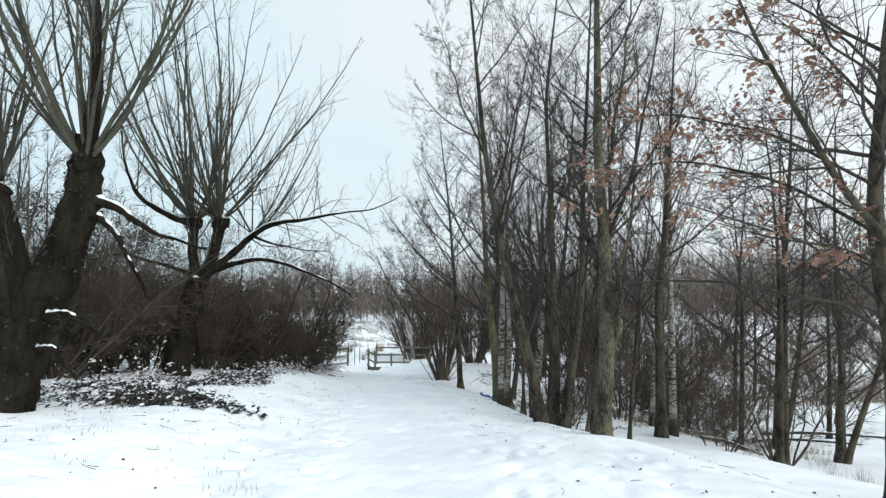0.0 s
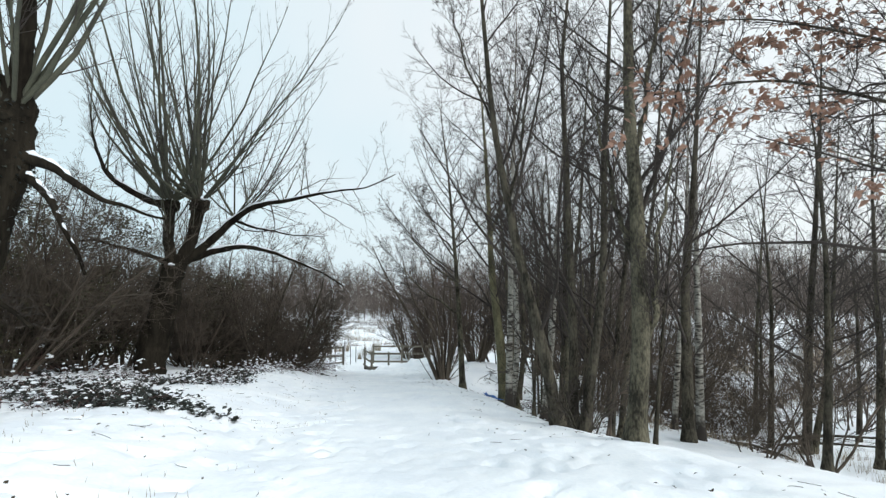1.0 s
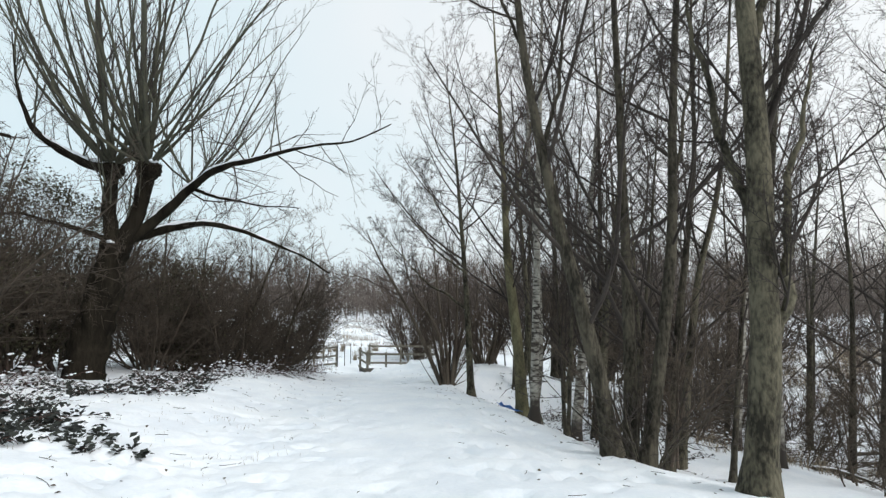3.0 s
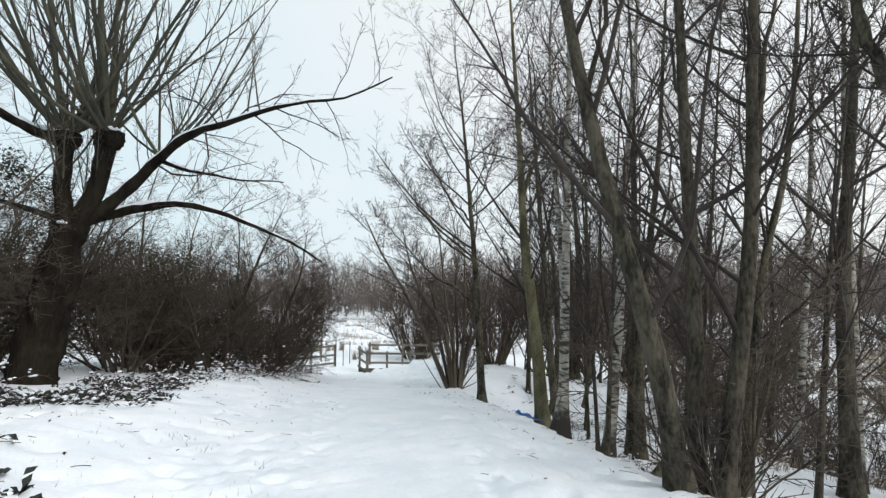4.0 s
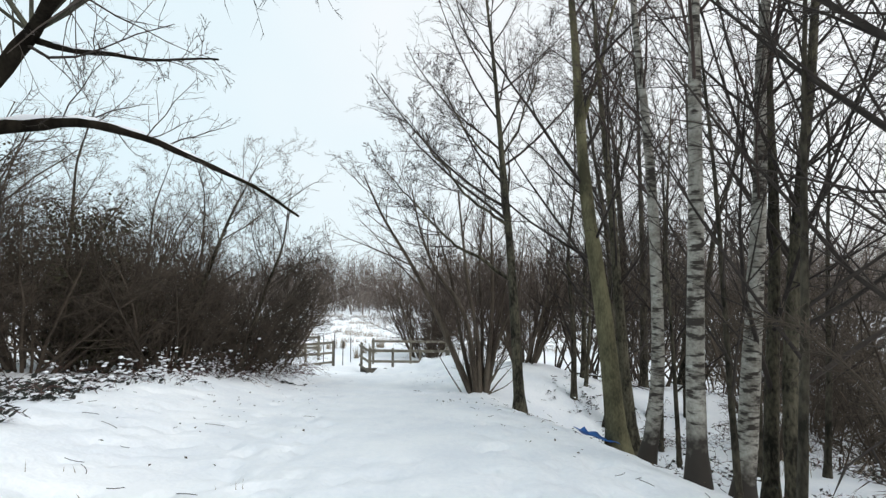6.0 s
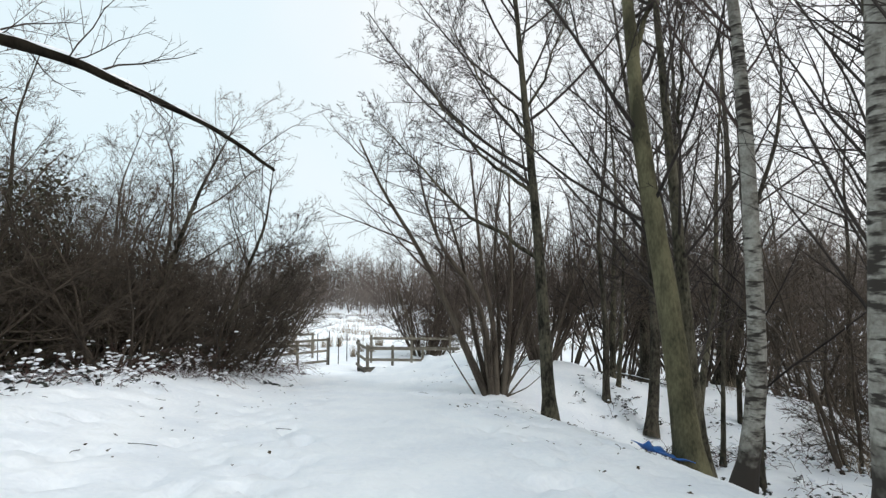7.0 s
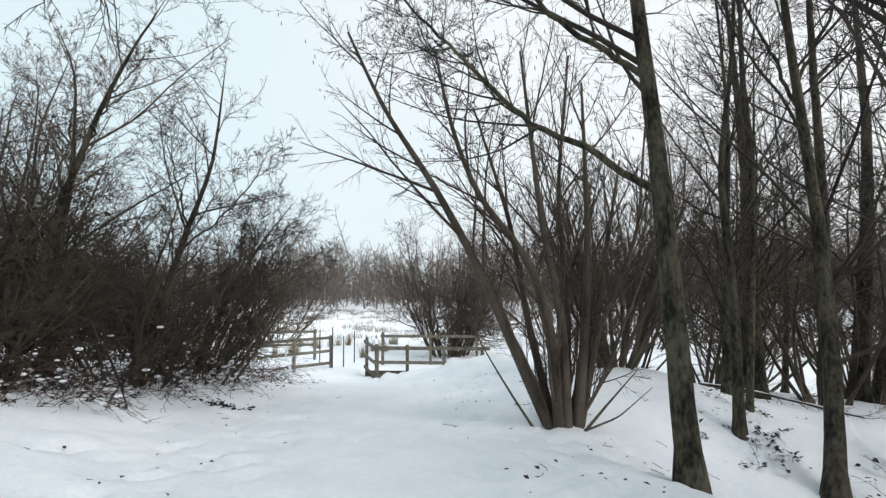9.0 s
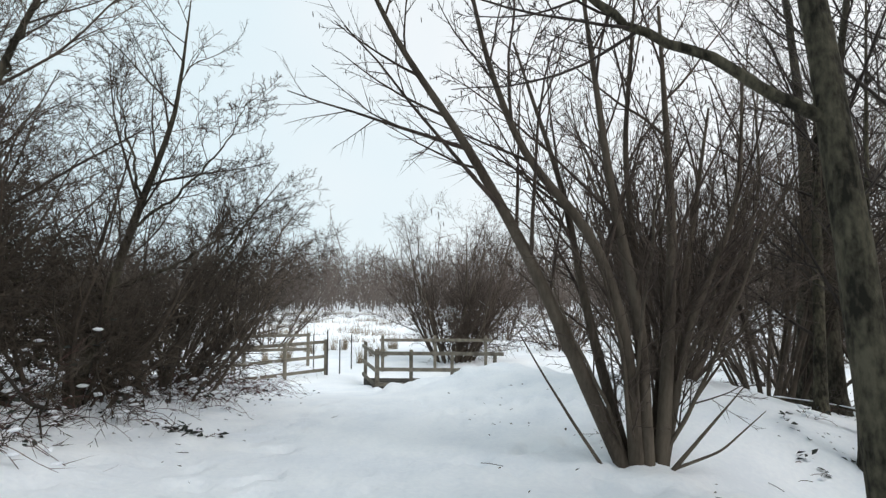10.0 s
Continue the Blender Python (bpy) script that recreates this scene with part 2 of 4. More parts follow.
def smooth_path(points, N):
    """A path of N points through the given ones, rounded off."""
    p = np.asarray(points, float)
    t = np.r_[0, np.cumsum(np.linalg.norm(np.diff(p, axis=0), axis=1))]
    s = np.linspace(0, t[-1], N)
    q = np.stack([np.interp(s, t, p[:, k]) for k in range(3)], axis=1)
    for _ in range(3):
        q[1:-1] = (q[:-2] + 2 * q[1:-1] + q[2:]) / 4
    return q


def knobbly(v, amount, scale, seed):
    """Uneven bark: moves the vertices by noise."""
    return np.array([Vector(p) + noise.noise_vector(Vector(p) * scale + Vector((seed, 0, 0))) * amount for p in v])


# ---- the ground: one snow sheet from the path to the horizon ----
PY=[-40,0,5,9.3,16.3,21,27,29.5,31,32.6,38,60,120,400]
PZ=[2.0,0.0,-.72,-1.40,-2.12,-2.76,-3.38,-3.92,-4.14,-4.15,-4.28,-4.7,-5.0,-5.0]
AY=[-40,0,4,8,14,18,25,32.6,40,60]
AX=[0,0,-.2,-.6,-1.2,-1.8,-3.2,-5.2,-6.5,-7]
def smooth(v): v=np.clip(v,0,1); return v*v*(3-2*v)
def curve(y,ys,zs):
    # piecewise-linear profile, rounded off
    return sum(np.interp(y+d,ys,zs) for d in(-1.6,-.8,0,.8,1.6))/5
def height(x,y):
    x=np.asarray(x,float);y=np.asarray(y,float)
    p=curve(y,PY,PZ); u=x-curve(y,AY,AX)
    fade=1-smooth((y-26)/8)
    z=p+fade*(.40*smooth((-u-1.6)/2.4)+.16*smooth((-u-4.5)/3))
    dr=(.12*smooth((u-1)/2)+.78*smooth((u-np.interp(y,[8,15],[3.4,2.2]))/2.4)+1.2*smooth((u-6.5)/6))
    # the bank behind the hazel stays high before it drops to the wet ground
    dr=dr*(1-.85*smooth((y-20.2)/2.5)*(1-smooth((x-6.5)/4)))
    z=z-dr*(1-smooth((y-22)/16))*smooth((y+3)/17)
    z=z+.62*np.exp(-((x-1.4)/1.9)**2-((y-24.8)/2.6)**2)-.42*np.exp(-((x+2.6)/2.4)**4-((y-32.9)/.75)**2)+.72*np.exp(-((x+.7)/1.7)**2-((y-28.6)/2.3)**2)-.5*np.exp(-((x+3.5)/.62)**4-((y-31.6)/.7)**2)
    return z


def lines(marks):
    out = []
    for (a, b, step) in marks:
        out += list(np.arange(a, b - 1e-6, step))
    return np.array(out + [marks[-1][1]])


def ground():
    xs = lines([(-2500, -300, 550), (-300, -60, 40), (-60, -16, 2.2), (-16, -7, 0.3), (-7, -4, 0.13), (-4, 3, 0.075), (3, 6, 0.15), (6, 16, 0.33), (16, 60, 2.2), (60, 300, 40), (300, 2500, 550)])
    ys = lines([(-400, -60, 85), (-60, -6, 3), (-6, 0, 0.4), (0, 22, 0.085), (22, 34, 0.16), (34, 40, 0.4), (40, 90, 1.5), (90, 300, 15), (300, 3000, 450)])
    X, Y = np.meshgrid(xs, ys)
    Z = height(X, Y)
    u = X - curve(Y, AY, AX)
    near = (np.abs(X) < 60) & (Y > -10) & (Y < 90)
    for j, i in zip(*np.nonzero(near)):
        x, y = X[j, i], Y[j, i]
        side = min(max((abs(u[j, i]) - 0.9) / 1.2, 0.0), 1.0)
        Z[j, i] += 0.10 * noise.noise((x * 0.28, y * 0.28, 3)) * (0.3 + side)
        if -16 < x < 16 and -2 < y < 42:
            lump = noise.noise((x * 1.5, y * 1.5, 7))
            small = noise.noise((x * 4.2, y * 4.2, 1))
            tiny = noise.noise((x * 9.0, y * 7.0, 5))
            Z[j, i] += (0.022 * lump + 0.015 * small) * (0.3 + 0.9 * side) + 0.009 * tiny
    # scuffs and half-filled footprints, mostly beside the trodden line
    rng = np.random.default_rng(12)
    for _ in range(3600):
        y = rng.uniform(0.5, 26)
        c = float(curve(np.array(y), AY, AX))
        x = c + (rng.normal(0, 0.7) if rng.random() < 0.3 else rng.uniform(-6.2, 3.2))
        a, la, lb = rng.normal(1.3, 0.7), rng.uniform(0.08, 0.20), rng.uniform(0.05, 0.09)
        deep = rng.uniform(0.02, 0.075) * (0.3 if abs(x - c) < 0.8 else 1.0)
        i0, i1 = np.searchsorted(xs, (x - 0.6, x + 0.6))
        j0, j1 = np.searchsorted(ys, (y - 0.6, y + 0.6))
        dx, dy = X[j0:j1, i0:i1] - x, Y[j0:j1, i0:i1] - y
        p, q = dx * math.cos(a) + dy * math.sin(a), dy * math.cos(a) - dx * math.sin(a)
        e = (p / la) ** 2 + (q / lb) ** 2
        Z[j0:j1, i0:i1] += deep * (0.15 * np.exp(-((np.sqrt(e) - 1.7) / 0.5) ** 2) - np.exp(-e))
    # clods thrown up on the bank beside the bridge
    for _ in range(90):
        x, y, r = rng.normal(-2.1, 0.9), rng.normal(28.8, 1.0), rng.uniform(0.12, 0.24)
        i0, i1 = np.searchsorted(xs, (x - 0.8, x + 0.8))
        j0, j1 = np.searchsorted(ys, (y - 0.8, y + 0.8))
        Z[j0:j1, i0:i1] += rng.uniform(-0.05, 0.12) * np.exp(-((X[j0:j1, i0:i1] - x) / r) ** 2 - ((Y[j0:j1, i0:i1] - y) / r) ** 2)
    v = np.stack([X, Y, Z], axis=-1).reshape(-1, 3)
    w = len(xs)
    j, i = np.meshgrid(np.arange(len(ys) - 1), np.arange(w - 1), indexing="ij")
    a = (j * w + i).reshape(-1)
    ob = new("ground", mesh_of("ground", [(v, np.stack([a, a + 1, a + w + 1, a + w], axis=1))], SNOW))
    tagged(ob, "snow-covered path and meadow with scuffed tracks", "snowy ground", kind="structure")


ground()


def gz(x, y):
    return float(height(x, y))


# ---- trees along the path ----
ALDER = [(dict(n=20, s0=0.15, s1=0.985, angle=0.88, ratio=0.34, up=0.085, wander=0.075, N=8, rr=0.45, cap=0.0085), 4),
         (dict(n=9, s0=0.12, s1=0.97, angle=0.74, ratio=0.42, up=0.05, wander=0.10, N=4, rr=0.62), 3),
         (dict(n=7, s0=0.12, s1=0.98, angle=0.78, ratio=0.44, up=0.03, wander=0.08, N=2, rr=0.7, least=0.0038), 3),
         (dict(n=4, s0=0.15, s1=0.98, angle=0.75, ratio=0.52, up=0.03, wander=0.08, N=2, rr=0.8, least=0.0038), 3)]
LIGHT = [(dict(n=19, s0=0.12, s1=0.985, angle=0.86, ratio=0.33, up=0.085, wander=0.075, N=6, rr=0.45, cap=0.0082), 4),
         (dict(n=8, s0=0.12, s1=0.97, angle=0.74, ratio=0.44, up=0.05, wander=0.10, N=3, rr=0.62), 3),
         (dict(n=7, s0=0.12, s1=0.98, angle=0.78, ratio=0.46, up=0.03, wander=0.08, N=2, rr=0.7, least=0.0044), 3),
         (dict(n=2, s0=0.15, s1=0.98, angle=0.75, ratio=0.52, up=0.03, wander=0.08, N=2, rr=0.8, least=0.0044), 3)]
BIRCHES = [(dict(n=20, s0=0.32, s1=0.98, angle=0.6, ratio=0.28, up=0.08, wander=0.06, N=6, rr=0.4), 4),
           (dict(n=8, s0=0.1, s1=0.97, angle=0.6, ratio=0.5, up=-0.02, wander=0.09, N=4, rr=0.6), 3),
           (dict(n=8, s0=0.1, s1=0.98, angle=0.6, ratio=0.5, up=-0.06, wander=0.10, N=2, rr=0.7, least=0.0036), 3)]
SAPLING = [(dict(n=18, s0=0.15, s1=0.98, angle=0.7, ratio=0.30, up=0.08, wander=0.06, N=5, rr=0.6), 3),
           (dict(n=6, s0=0.1, s1=0.97, angle=0.7, ratio=0.5, up=0.03, wander=0.1, N=2, rr=0.7), 3),
           (dict(n=2, s0=0.1, s1=0.97, angle=0.7, ratio=0.5, up=0.03, wander=0.1, N=2, rr=0.7), 3)]
THORNS = [(dict(n=14, s0=0.25, s1=0.985, angle=0.78, ratio=0.45, up=0.05, wander=0.09, N=8, rr=0.5, cap=0.010), 4),
          (dict(n=8, s0=0.1, s1=0.97, angle=0.75, ratio=0.42, up=0.03, wander=0.12, N=5, rr=0.65), 3),
          (dict(n=7, s0=0.1, s1=0.98, angle=0.8, ratio=0.45, up=0.0, wander=0.1, N=2, rr=0.75, least=0.0034), 3),
          (dict(n=3, s0=0.1, s1=0.98, angle=0.8, ratio=0.5, up=0.0, wander=0.1, N=2, rr=0.75, least=0.0034), 3)]
WIDE = [(dict(n=24, s0=0.30, s1=0.985, angle=0.85, ratio=0.42, up=0.09, wander=0.06, N=8, rr=0.46, cap=0.010), 4)] + ALDER[1:]
seeds = iter(range(100, 900))


def bare_tree(x, y, r, bends, tall, levels, bark, twig, label, category, group="", forks=()):
    """A leafless tree: a bent, tapering trunk through the given (aside, up) points, a flared foot, limbs and twigs."""
    seed = next(seeds)
    rng = np.random.default_rng(seed)
    z = gz(x, y) - 0.06
    tree = thing("tree", x, y, z, label, category, group)
    pts = [(0, 0, 0)] + [(q[0], (q[2] if len(q) > 2 else 0.05 * math.sin(2 * q[1] + seed)), q[1] + 0.06) for q in bends]
    (ax, _, az), (bx, by, bz) = pts[-2], pts[-1]
    if bz < tall:
        k = (tall - bz) / max(bz - az, 0.5)
        pts.append((bx + 0.6 * k * (bx - ax) + rng.normal() * 0.2, by + rng.normal() * 0.3, tall))
    P = smooth_path(pts, 30)
    s = np.linspace(0, 1, 30)
    R = r * (0.08 + 0.92 * (1 - s) ** 1.15) * (1 + 0.45 * np.exp(-P[:, 2] / 0.16))
    R[-3:] *= (0.8, 0.5, 0.2)
    v, f = tubes(P[None], R[None], 12)
    part("trunk", [(knobbly(v, 0.10 * r, 3.0, seed), f)], bark, tree)
    stems, radii = [P], [R]
    for at, da, db, length in forks:
        i = int(at * 29)
        q = smooth_path([P[i], P[i] + np.array((da * 0.4, db * 0.4, length * 0.3)), P[i] + np.array((da, db, length))], 30)
        q[3:] += np.cumsum(rng.normal(0, 0.022, (27, 3)), axis=0) * np.array((1, 1, 0.6))
        rr = R[i] * 0.46 * np.linspace(1, 0.10, 30) ** 0.9
        stems.append(q)
        radii.append(rr)
        part("limb", [tubes(q[None], rr[None], 8)], bark, tree)
    part("crown", crown(rng, np.array(stems), np.array(radii), levels), twig, tree)
    return tree


ROW = "bare trees beside the path"


def alder(x, y, r, bends, tall=11.5, levels=LIGHT, bark=BARK, forks=(), label="bare grey-brown alder with fine twigs, rooted in snow"):
    return bare_tree(x, y, r, bends, tall, levels, bark, TWIG, label, "tree", ROW, forks=forks)


def birch(x, y, r, bends, tall=11.0, label="bare silver birch with white bark and black foot"):
    return bare_tree(x, y, r, bends, tall, BIRCHES, BIRCH, TWIG_BIRCH, label, "birch", ROW)


def sapling(x, y, r, bends, tall=6.0):
    return bare_tree(x, y, r, bends, tall, SAPLING, BARK, TWIG, "thin grey sapling standing in the snow", "sapling", ROW)


alder(0.66, 19.57, 0.114, ((-0.14, 3.0, 0.2), (-0.31, 5.3, 0.4), (-0.5, 7.6, 0.4)), tall=10.8, levels=WIDE, forks=((0.245, -3.0, 0.3, 2.5), (0.36, -2.4, 0.1, 2.5), (0.46, -1.7, 0.2, 2.4), (0.5, 1.3, 0.4, 3.0)))
alder(1.83, 17.30, 0.165, ((-0.08, 1.9, 0.3), (-0.34, 4.05, 0.45), (-0.38, 6.3, 0.7), (-0.5, 8.2, 0.7)), bark=BARK_GREEN, levels=ALDER, forks=((0.45, 0.9, 0.5, 4.5),), label='bare tree with smooth olive-green bark beside the blue sheet')
birch(1.58, 14.30, 0.092, ((-0.01, 0.72), (0.05, 2.38), (0.07, 4.08), (0.17, 6.74)))
birch(1.88, 16.40, 0.100, ((0.20, 0.92), (0.22, 2.93), (0.13, 4.23), (-0.02, 6.21), (-0.05, 8.49)))
birch(2.69, 15.58, 0.122, ((0.12, 1.19), (0.26, 2.54), (0.33, 3.82), (0.41, 5.12), (0.60, 7.18)))
alder(3.22, 15.90, 0.092, ((0.07, 1.24), (0.15, 3.25), (0.20, 4.79), (0.20, 7.44)))
alder(3.34, 15.60, 0.099, ((-0.02, 1.27), (0.12, 3.41), (0.42, 5.72), (0.59, 8.32)))
alder(2.12, 11.40, 0.126, ((-0.25, 1.2, -0.2), (-0.65, 2.83, 0.0), (-0.93, 4.5, 0.3), (-1.2, 6.0, 0.3)), levels=ALDER, bark=BARK_DARK, forks=((0.4, 0.9, 0.2, 4.5), (0.55, -1.2, 0.3, 3.5)))
alder(2.55, 11.90, 0.108, ((0.01, 1.70), (-0.01, 3.57), (-0.08, 5.50), (-0.16, 7.49)), levels=ALDER, bark=BARK_DARK)
alder(2.67, 11.60, 0.106, ((0.26, 1.71), (0.47, 3.06), (0.47, 4.91), (0.61, 7.30)), levels=ALDER, bark=BARK_DARK, forks=((0.35, 0.8, 0.3, 4.5),))
alder(2.73, 9.11, 0.151, ((0.14, 1.48), (0.14, 2.41), (0.11, 3.37), (0.03, 4.69), (0.04, 5.36)), tall=12.0, levels=ALDER, forks=((0.35, 0.7, 0.4, 5.0), (0.13, 0.55, -0.1, 3.2), (0.24, -0.7, 0.5, 3.4)), label='stout bare alder with olive-brown bark beside the path')
alder(5.67, 13.60, 0.141, ((0.02, 2.31), (-0.02, 3.65), (0.28, 5.71), (0.53, 9.27)), bark=BARK_DARK)
birch(6.24, 14.20, 0.107, ((0.02, 2.39), (0.06, 4.77), (0.12, 7.22), (0.24, 9.76)))
alder(3.77, 13.40, 0.088, ((0.18, 2.29), (0.44, 3.93), (0.61, 5.62), (0.59, 7.93)), bark=BARK_DARK)
alder(4.07, 13.60, 0.084, ((0.24, 2.29), (0.44, 3.63), (0.75, 4.54), (1.03, 6.27), (1.24, 9.25)))
alder(11.38, 17.82, 0.145, ((0.24, 3.57), (0.59, 7.19), (0.92, 10.92), (1.20, 14.77)), bark=BARK_DARK)
alder(11.62, 17.90, 0.109, ((0.58, 2.15), (0.82, 4.29), (1.16, 8.14), (1.54, 11.92)))
alder(11.85, 15.69, 0.113, ((0.23, 2.84), (0.21, 5.40), (0.27, 8.02), (0.44, 10.70)), bark=BARK_DARK)
alder(11.94, 15.55, 0.094, ((0.63, 1.51), (1.22, 3.02), (1.87, 5.39)))
sapling(11.90, 21.30, 0.094, ((0.21, 3.78), (0.55, 7.29), (1.04, 12.09)))
birch(6.23, 15.61, 0.086, ((0.13, 1.75), (0.34, 3.28), (0.53, 6.03), (0.72, 9.57)))
alder(2.81, 20.99, 0.112, ((0.28, 1.46, 0.35), (0.30, 3.37, 0.55), (0.15, 4.97, 0.6), (-0.18, 6.4, 0.3)), tall=9.5, bark=BARK_DARK, levels=ALDER, forks=((0.5, -1.2, 0.3, 3.2), (0.55, 1.0, -0.2, 3.4)))
alder(4.63, 23.72, 0.115, ((0.06, 1.97), (0.04, 3.86), (0.03, 5.80), (0.02, 8.44)), bark=BARK_DARK)
alder(2.91, 23.49, 0.081, ((0.09, 2.69), (0.18, 4.57), (0.03, 6.50)), tall=8.0)
sapling(2.72, 22.51, 0.051, ((0.14, 1.64), (0.21, 3.91)))
alder(5.03, 27.00, 0.213, ((0.25, 4.43), (0.09, 6.91), (-0.11, 8.94)), tall=10.5, bark=BARK_DARK)
alder(2.35, 18.00, 0.109, ((-0.12, 0.85), (-0.22, 1.85), (-0.27, 3.12), (-0.33, 4.10), (-0.44, 5.10)), tall=10.0, forks=((0.42, 0.5, 0.3, 4.0),))
alder(2.27, 21.9, 0.075, ((0.05, 1.6, 0.1), (-0.1, 3.4, 0.1), (0.1, 5.2, 0.0)), tall=8.0, bark=BARK_DARK, levels=SAPLING)
alder(3.85, 21.35, 0.075, ((0.2, 1.0, 0.1), (0.5, 2.6, 0.1), (0.5, 4.6, 0.0)), tall=8.5, levels=SAPLING, label="leaning grey alder stem on the snow bank")
alder(4.4, 25.3, 0.15, ((0.0, 2.2, 0.1), (0.1, 4.6, 0.1), (-0.1, 6.5, 0.0)), tall=10.0, bark=BARK_DARK)
alder(6.73, 25.50, 0.118, ((0.52, 2.51), (0.95, 5.13), (1.61, 6.92), (1.81, 9.20), (1.57, 11.21)), bark=BARK_DARK)
alder(6.76, 26.00, 0.183, ((0.37, 3.60), (0.43, 5.97), (0.41, 7.80), (0.33, 9.66)), bark=BARK_DARK)
sapling(6.86, 26.16, 0.074, ((0.24, 2.45), (0.29, 4.47)))

alder(2.55, 13.10, 0.05, ((0.3, 0.3), (0.55, 0.8), (0.62, 1.7)), tall=5.0, label="thin crooked alder stem rising from the snow")
for x, y, r, lean, tall in ((2.05, 13.6, 0.04, 0.3, 7.5), (3.0, 12.9, 0.045, 0.5, 8.0), (2.35, 15.0, 0.04, -0.3, 7.5), (3.7, 16.9, 0.05, 0.2, 8.5), (3.0, 17.9, 0.04, -0.2, 7.0), (4.5, 12.7, 0.05, 0.6, 8.5), (5.0, 17.4, 0.05, 0.3, 8.0), (3.4, 19.6, 0.04, 0.2, 7.0)):
    bare_tree(x, y, r, ((0.2 * lean, 1.5), (0.6 * lean, 3.5), (lean, 5.5)), tall, SAPLING, BARK_DARK, TWIG, "thin dark alder pole among the larger trunks", "sapling", ROW)
for x, y, tall in ((9.2, 24.5, 9.5), (13.8, 24.0, 10.0), (14.8, 20.0, 9.0), (16.5, 27.5, 10.5), (7.4, 29.5, 9.5), (11.5, 31.0, 10.0), (8.6, 13.2, 9.0), (10.2, 11.2, 10.0), (14.5, 13.5, 9.5), (7.6, 11.9, 8.5), (9.2, 16.2, 9.0), (8.0, 19.2, 9.0), (12.2, 13.0, 9.0), (13.0, 17.0, 8.5)):
    alder(x, y, 0.09, ((0.1, 2.0), (0.2, 4.5), (0.1, 7.0)), tall=tall, bark=BARK_DARK, levels=LIGHT, label="slender dark bare alder on the lower ground")
for x, y, tall in ((-11.8, 13.6, 7.5), (-13.6, 17.0, 8.0), (-9.4, 20.5, 6.4), (-7.2, 22.0, 5.2), (-12.2, 8.6, 7.0), (-10.0, 24.5, 6.5)):
    bare_tree(x, y, 0.07, ((0.15, 1.5), (0.3, 3.0), (0.35, 4.5)), tall, LIGHT, BARK_DARK, THORN, "slender dark thorn tree standing in the thicket", "tree", "thin trees in the thicket")

for x, y, r, bends, forks in ((-6.0, 22.2, 0.075, ((0.3, 1.0), (0.65, 2.1), (1.1, 3.2), (1.15, 4.0)), ((0.42, 1.3, 0.2, 1.6), (0.5, -0.5, 0.2, 1.8), (0.3, 1.5, 0.3, 1.0))),
                              (-7.0, 21.2, 0.085, ((0.3, 1.2), (0.7, 2.4), (1.1, 3.6), (1.5, 4.4)), ((0.45, -0.4, 0.3, 2.0), (0.6, 0.9, 0.2, 1.3))),
                              (-6.4, 24.6, 0.06, ((0.3, 0.9), (0.8, 1.8), (1.3, 2.6)), ((0.4, 0.9, 0.3, 0.9), (0.5, 0.2, 0.4, 1.6)))):
    bare_tree(x, y, r, bends, bends[-1][1] + 0.9, THORNS, BARK_DARK, THORN, "dark hawthorn with arching limbs rising from the thicket", "hawthorn", "hawthorns by the path", forks=forks)

# ---- pollard willows ----


def snow_on(path, radius):
    """A ridge of snow lying along the upper side of a branch."""
    p = np.array(path) + np.array((0, 0, 1)) * (np.array(radius)[:, None] * 0.95)
    rr = np.maximum(np.array(radius) * 0.75, 0.013) * (0.75 + 0.35 * np.sin(np.arange(len(p)) * 1.9))
    rr[0] = rr[-1] = 0.002
    return tubes(p[None], rr[None], 6)


def pats(rng, at, size):
    """Small rounded lumps of snow."""
    n = len(at)
    r = (rng.uniform(0.5, 1.4, n) * size)[:, None]
    a = rng.uniform(0, 2 * np.pi, n)
    d = np.stack([np.cos(a), np.sin(a), rng.normal(0, 0.15, n)], axis=1)
    p = np.stack([at + d * r * k for k in (-1.1, -0.4, 0.5, 1.15)], axis=1)
    v, f = tubes(p, r * np.array((0.05, 0.7, 0.65, 0.05))[None], 5)
    c = np.repeat(at[:, 2], 20)
    v[:, 2] = c + (v[:, 2] - c) * 0.6
    return v, f


